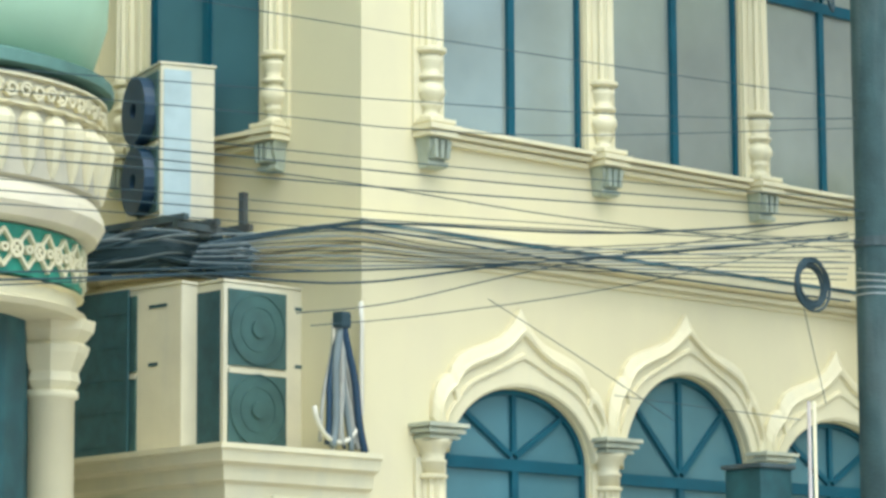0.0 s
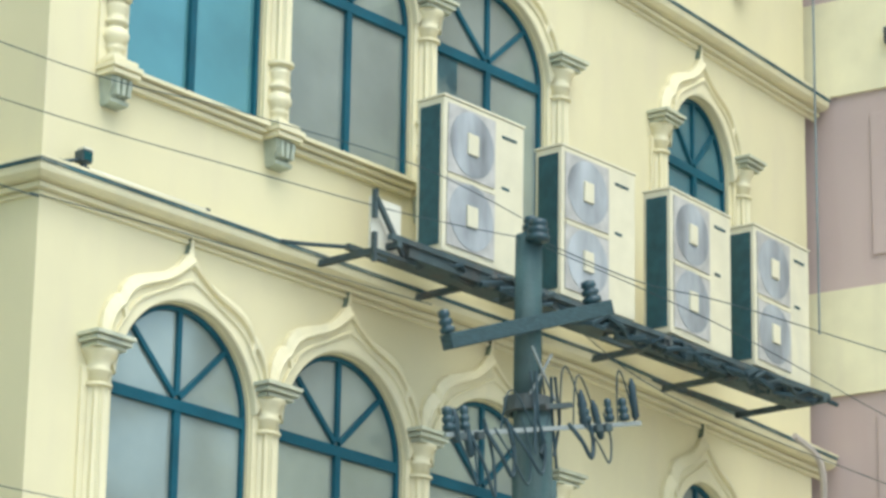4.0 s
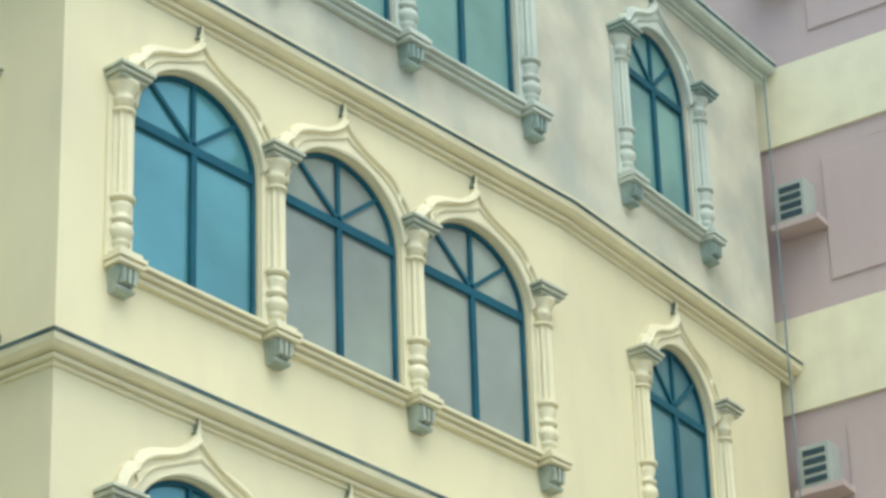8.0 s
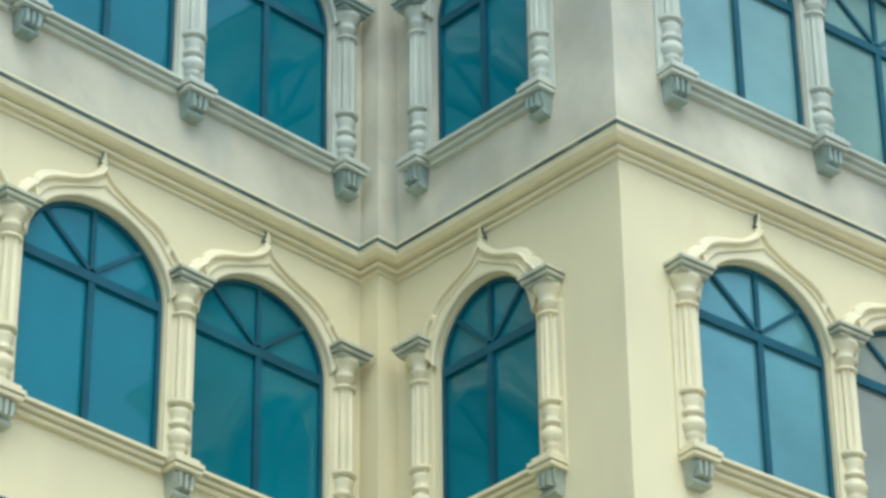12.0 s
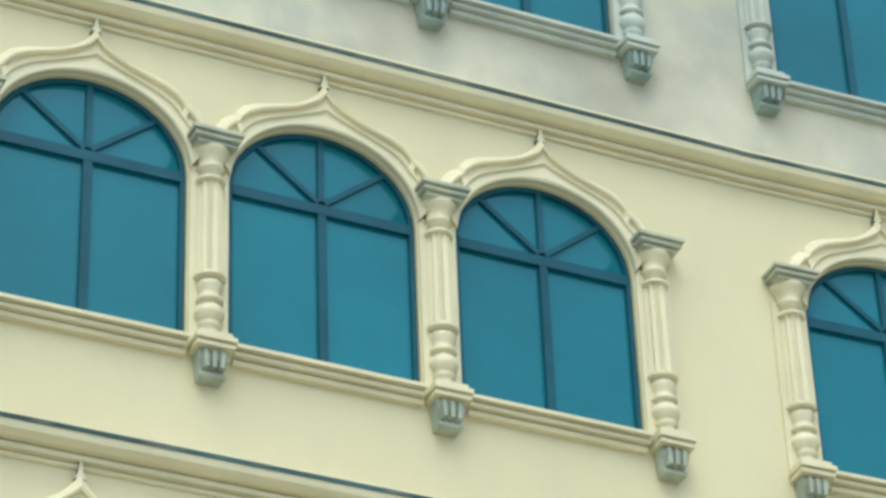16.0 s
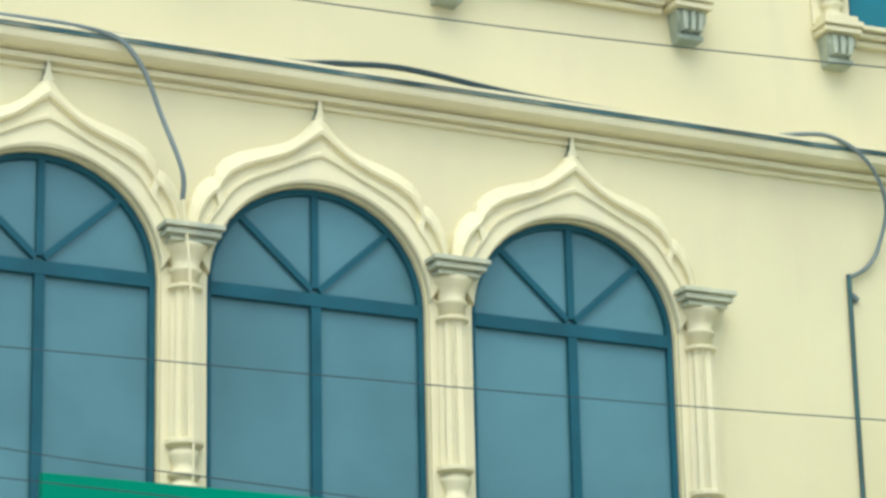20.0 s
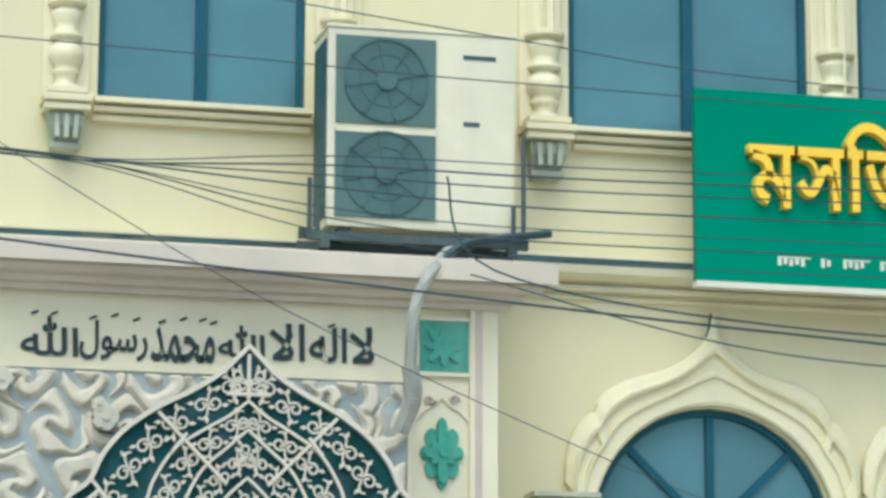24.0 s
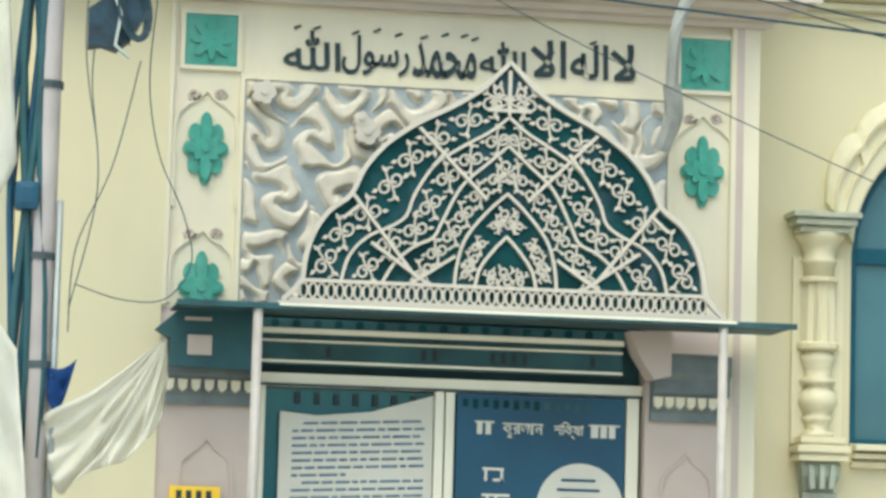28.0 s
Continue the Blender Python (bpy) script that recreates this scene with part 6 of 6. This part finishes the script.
for i in range(44):
    t = 2 * math.pi * i / 44
    mm = pose(0, 0, 0, 0, 0, math.degrees(t)) @ pose(KR * 0.95, 0, 0)
    if i == 0:
        bm = bmesh.new()
        lathe(bm, [(0.012, 4.53), (0.03, 4.58), (0.05, 4.66), (0.068, 4.74), (0.075, 4.80), (0.05, 4.845), (0.03, 4.86), (0.075, 4.875)], 8)
        k0 = part("drum_baluster", bm, TRIM, kiosk)
        k0.matrix_basis = mm
        sw = bmesh.new()
        join_into(sw, ribbon(curl(-0.045, 0.0, 0.045, 0.4, 1, 10), 0.016, -0.03, 0.03))
        join_into(sw, ribbon(curl(0.045, 0.0, 0.045, 3.5, 1, 10), 0.016, -0.031, 0.03))
        join_into(sw, bar(-0.09, 0.075, 0.11, 0.075, 0.014, -0.032, 0.03))
        join_into(sw, bar(-0.09, -0.075, 0.11, -0.075, 0.014, -0.032, 0.03))
        b0 = part("relief_swirl", sw, TRIM, kiosk)
        b0.matrix_basis = pose(0, 0, 0, 0, 0, 90) @ pose(0, -KR * 0.95, 4.96)
        lt = bmesh.new()
        join_into(lt, bar(-0.09, -0.10, 0.09, 0.10, 0.016, -0.02, 0.03))
        join_into(lt, bar(0.09, -0.10, -0.09, 0.10, 0.016, -0.021, 0.03))
        join_into(lt, disc_ring(0, 0, 0.03, 0.05, -0.026, 0.03, 10))
        join_into(lt, disc_ring(0.09, 0.0, 0.012, 0.026, -0.024, 0.03, 8))
        g0 = part("band_lattice", lt, TRIM, kiosk)
        g0.matrix_basis = pose(0, 0, 0, 0, 0, 90) @ pose(0, -KR * 0.88, 4.15)
    else:
        share("drum_baluster", k0, mm, kiosk)
        share("relief_swirl", b0, pose(0, 0, 0, 0, 0, math.degrees(t) + 90) @ pose(0, -KR * 0.95, 4.96), kiosk)
        share("band_lattice", g0, pose(0, 0, 0, 0, 0, math.degrees(t) + 90) @ pose(0, -KR * 0.88, 4.15), kiosk)
for i in range(6):
    t = radians(-45.5 + 60 * i)
    c, s_ = math.cos(t) * KR * 0.76, math.sin(t) * KR * 0.76
    bm = bmesh.new()
    lathe(bm, [(0.17, 0.0), (0.17, 0.2), (0.135, 0.26), (0.13, 3.45), (0.15, 3.46), (0.15, 3.5)], 16, c, s_)
    part("column", bm, TRIM, kiosk, smooth=True)
    bm = bmesh.new()
    lathe(bm, [(0.13, 3.5), (0.16, 3.55), (0.15, 3.6), (0.2, 3.7), (0.21, 3.74), (0.18, 3.76), (0.23, 3.82), (0.24, 3.88)], 8, c, s_)
    part("capital", bm, TRIM, kiosk)
# dark core added between the columns: the kiosk's inner shade as a colour
bm = bmesh.new()
lathe(bm, [(KR * 0.68, 0.0), (KR * 0.68, 3.9)], 24)
part("inner_shade", bm, TEALDK, kiosk)

# ======== the pink and cream neighbour on the right ========
VENTGREY = mat("dull_grey_vent_enamel", (0.36, 0.39, 0.33), rough=0.6, vary=0.1)
nb = empty("neighbour_building", pose(23.96, 11.42, 0, 0, 0, -90), "pink and cream banded apartment block beside the mosque", "building")
bands = [(0.0, 6.0, PALE), (6.0, 6.17, PINK), (6.17, 6.36, PALE), (6.36, 6.80, PALE), (6.80, 8.55, PINK), (8.55, 9.48, PALE), (9.48, 11.24, PINK), (11.24, 12.13, PALE), (12.13, 13.97, PINK), (13.97, 14.92, PALE), (14.92, 16.75, PINK), (16.75, 17.60, PALE), (17.60, 19.40, PINK), (19.40, 22.6, PALE), (22.6, 24.4, PINK), (24.4, 25.2, PALE)]
for z0, z1, m in bands:
    o = 0.0 if m is PINK else 0.03
    part("wall_band", box(-4.0, 9.0, -o, 3.0, z0, z1), m, nb, "pink painted wall band" if m is PINK else "cream painted wall band")
part("blue_band", box(-0.2, 9.0, -0.05, 0.0, 6.2, 6.34), TEALDK, nb)
part("blue_band", box(-0.2, 9.0, -0.05, 0.0, 5.75, 5.98), TEALDK, nb)
for z0, z1 in ((6.95, 8.45), (9.6, 11.15), (12.25, 13.85), (15.05, 16.6), (17.75, 19.25)):
    part("panel", box(0.56, 2.2, -0.018, 0.0, z0 + 0.15, z1 - 0.12, 0.008), PINK, nb)
    part("crack_line", box(1.0, 2.6, -0.004, 0.0, z1 - 0.03, z1 - 0.02), MAUVE, nb)
for z in (13.11, 15.80, 18.5, 21.2):
    lv = part("louvre_box", box(0.16, 0.46, -0.22, 0.0, z, z + 0.42, 0.01), VENTGREY, nb, "grey louvred vent box")
    for k in range(4):
        part("louvre", box(0.20, 0.42, -0.232, -0.22, z + 0.05 + k * 0.09, z + 0.10 + k * 0.09), DARK, lv)
    part("louvre_ledge", box(0.10, 0.58, -0.25, 0.0, z - 0.06, z), PINK, lv)
part("wall_lamp", box(0.74, 0.82, -0.10, 0.0, 11.62, 11.77, 0.02), STEEL, nb, "small dark wall lamp")
for x in (1.6, 3.4, 5.2):
    part("seam", box(x, x + 0.012, -0.034, -0.03, 0, 19.9), MAUVE, nb)

# ======== beyond the entrance on the left ========
LILAC = mat("lilac_grey_wall", (0.34, 0.31, 0.36), rough=0.8, vary=0.12, scale=1.2, stain=(0.2, 0.2, 0.26), stain_amt=0.4)
fb = empty("far_building", pose(-6.3, 24.0, 0), "lilac grey building across the lane with slatted windows", "building")
part("wall", box(0, 7.0, 0, 4.0, 0, 5.2), LILAC, fb)
part("upper_wall", box(0, 7.0, 0.1, 4.0, 5.2, 14.0), WHITE, fb, "white upper wall")
for i in range(3):
    for j in range(5):
        wdw = part("window", box(5.1 - 1.3 * i, 6.0 - 1.3 * i, -0.04, 0.0, 0.9 + 2.6 * j, 2.5 + 2.6 * j), TEALDK, fb)
        for k in range(6):
            part("slat", box(5.1 - 1.3 * i, 6.0 - 1.3 * i, -0.06, -0.04, 1.0 + 2.6 * j + 0.25 * k, 1.06 + 2.6 * j + 0.25 * k), LILAC, wdw)
    part("pier", box(6.2 - 1.3 * i, 6.4 - 1.3 * i, -0.12, 0.0, 0, 13.9), WHITE, fb)


def sheet(name, corners, label, nx=14, nz=14, fold=0.05, material=CLOTH):
    """A hanging cloth between four corners, with folds."""
    a_, b_, c_, d_ = [Vector(c) for c in corners]
    bm = bmesh.new()
    g = []
    for i in range(nx + 1):
        u = i / nx
        row = []
        for j in range(nz + 1):
            v = j / nz
            p = a_.lerp(b_, u).lerp(d_.lerp(c_, u), v)
            p.y += fold * math.sin(u * 9 + v * 4) * math.sin(math.pi * v + 0.4) + fold * 0.6 * math.sin(v * 13 - u * 7)
            p.z -= 0.10 * math.sin(math.pi * u) * (0.4 + v) * 0.6
            row.append(bm.verts.new(p))
        g.append(row)
    for i in range(nx):
        for j in range(nz):
            bm.faces.new((g[i][j], g[i + 1][j], g[i + 1][j + 1], g[i][j + 1]))
    bmesh.ops.solidify(bm, geom=bm.faces[:], thickness=0.004)
    return tagged(part(name, bm, material, smooth=True), label, "cloth")


def draped_fan(tie, hem, pleats=9, nr=26, nu=90):
    """A sheet gathered at one tie and spreading in pleats to its hem; tie and hem in the plane between the poles."""
    line = resample(smooth_pts(hem), nu)
    bm = bmesh.new()
    g = []
    for i, q in enumerate(line):
        f = i / (nu - 1)
        row = []
        for j in range(nr + 1):
            v = 0.03 + 0.97 * j / nr
            lump = noise.noise(Vector((f * 5, v * 3, 0.7)))
            deep = v ** 0.8 * (0.030 * math.sin(math.pi * pleats * (f + 0.12 * lump)) + 0.016 * math.sin(math.pi * 17 * f * (1 + 0.3 * v))) + 0.07 * lump * v
            u, z = tie[0] + (q[0] - tie[0]) * v, tie[1] + (q[-1] - tie[1]) * v - 0.035 * math.sin(math.pi * v) * (1 - f)
            row.append(bm.verts.new(W(u, z, 0.02 + deep)))
        g.append(row)
    for r0, r1 in zip(g, g[1:]):
        for j in range(nr):
            bm.faces.new((r0[j], r1[j], r1[j + 1], r0[j + 1]))
    bmesh.ops.solidify(bm, geom=bm.faces[:], thickness=0.004)
    return tagged(part("hanging_sheet", bm, CLOTH, smooth=True), "crumpled white plastic sheet tied from the pole to the canopy", "cloth")


draped_fan((0.535, 2.70), [(0.04, 2.36), (0.055, 2.24), (0.11, 2.04), (0.175, 2.08), (0.266, 2.14), (0.37, 2.175), (0.448, 2.24), (0.525, 2.36), (0.548, 2.50)])
sheet("white_awning", (W(-0.35, 3.1, 0.1), W(-0.07, 2.62, 0.1), W(0.02, 1.75, 0.1), W(-0.30, 2.3, 0.1)), "white cloth awning slung from the pole", fold=0.02)
sheet("white_awning", (W(-0.30, 3.9, 0.1), W(-0.17, 4.2, 0.1), W(-0.10, 3.4, 0.1), W(-0.30, 3.2, 0.1)), "white cloth slung from the pole", fold=0.02)
sheet("blue_cloth", (W(0.051, 2.555, 0.05), W(0.172, 2.59, 0.05), W(0.147, 2.49, 0.05), W(0.056, 2.42, 0.05)), "scrap of blue cloth tied to the pole", 6, 6, 0.02, mat("bright_blue_cloth", (0.012, 0.07, 0.24), rough=0.8))

# ======== small things on the cornices ========
def floodlight(m):
    e = empty("floodlight", m, "small weathered floodlight on the cornice", "lamp", "floodlights on the cornice")
    part("foot", box(-0.03, 0.03, -0.03, 0.03, 0.0, 0.03), STEEL, e)
    part("yoke", box(-0.012, 0.012, -0.012, 0.012, 0.03, 0.09), STEEL, e)
    hd_ = part("head", box(-0.045, 0.045, -0.045, 0.035, 0.055, 0.135, 0.015), STEEL, e)
    part("lens", box(-0.035, 0.035, -0.051, -0.045, 0.066, 0.12), GRILLE, hd_)
    part("hood", box(-0.04, 0.04, -0.05, 0.02, 0.135, 0.15, 0.005), WHITE, hd_)
    part("lead", tube([(-0.045, 0.0, 0.07), (-0.16, 0.01, 0.03), (-0.32, 0.0, 0.01)], 0.012, 6), STEEL, e)


floodlight(on("R", 0.27, 0.09, 8.025))
floodlight(on("S", 2.07, 0.09, 11.225, 30))
tl = empty("tube_light", on("R", 0.26, 0.10, 8.025), "white fluorescent tube lying along the cornice", "lamp")
bm = bmesh.new()
lathe(bm, [(0.018, 0.0), (0.018, 1.12)], 8)
part("tube", bm, WHITE, tl, smooth=True).matrix_basis = pose(0, 0, 0.02, 0, 90, 0)
for x in (0.0, 1.11):
    part("cap", box(x - 0.01, x + 0.02, -0.02, 0.02, -0.005, 0.04), STEEL, tl)
frm = empty("bracket_frame", on("R", 2.26, 0.80, 7.80), "dark steel angle frame at the end of the unit platform", "bracket")
part("upright", box(-0.015, 0.015, 0.0, 0.03, 0.30, 0.50), STEEL, frm)
part("upright", box(-0.015, 0.015, 0.0, 0.03, 0.0, 0.20), STEEL, frm)
part("side_board", box(0.0, 0.30, 0.05, 0.07, 0.10, 0.46), WHITE, frm, "pale board behind the frame")
part("diagonal", bar(0.0, 0.44, 0.28, 0.10, 0.03, -0.01, 0.02), STEEL, frm)
part("rail", box(-0.02, 0.42, 0.0, 0.04, 0.06, 0.09), STEEL, frm)
heap2 = empty("cable_heap", on("R", 4.42, 0.88, 4.60), "dark tangle of cable and boxes under the unit by the pole", "cable heap")
rn = random.Random(41)
part("box", box(0.46, 0.86, 0.09, 0.36, 0.0, 0.385, 0.01), ACDARK, heap2, "dark box carrying the unit")
part("box", box(0.05, 0.44, 0.10, 0.30, 0.0, 0.34, 0.03), TEALDK, heap2)
part("board", poly_prism([(0.0, 0.0), (0.9, 0.0), (0.88, 0.30), (0.52, 0.40), (0.30, 0.26), (0.06, 0.36)], 0.06, 0.085), TEALDK, heap2)
for i in range(26):
    x0, z0 = 0.75 * rn.random(), 0.02 + 0.36 * rn.random()
    d_ = rn.choice((1, -1))
    pts = [(min(0.88, max(0.0, x0 + 0.06 * k * d_)), -0.03 + 0.11 * rn.random(), max(0.01, z0 + 0.03 * math.sin(0.9 * k + i))) for k in range(6)]
    part("cable", tube(smooth_pts(pts, 3), 0.005 + 0.005 * rn.random(), 5), DARK if i % 3 else TEALDK, heap2)
for i in range(3):
    part("cable", tube(smooth_pts([(0.75 + 0.03 * i, 0.0, 0.0), (0.80 + 0.04 * i, -0.02, -0.2), (0.72 + 0.02 * i, 0.0, -0.42)], 4), 0.008, 5), GREYCABLE, heap2)
for u, z0, z1 in ((2.81, 4.69, 4.95), (2.85, 4.69, 4.88), (3.85, 4.69, 5.22), (3.80, 4.69, 4.86)):
    tagged(part("threaded_rod", tube([Bp(u, z0, 0.54), Bp(u, z1, 0.54)], 0.012, 6), STEEL), "short dark steel rod standing on the unit bracket", "rod", "rods on the unit bracket")
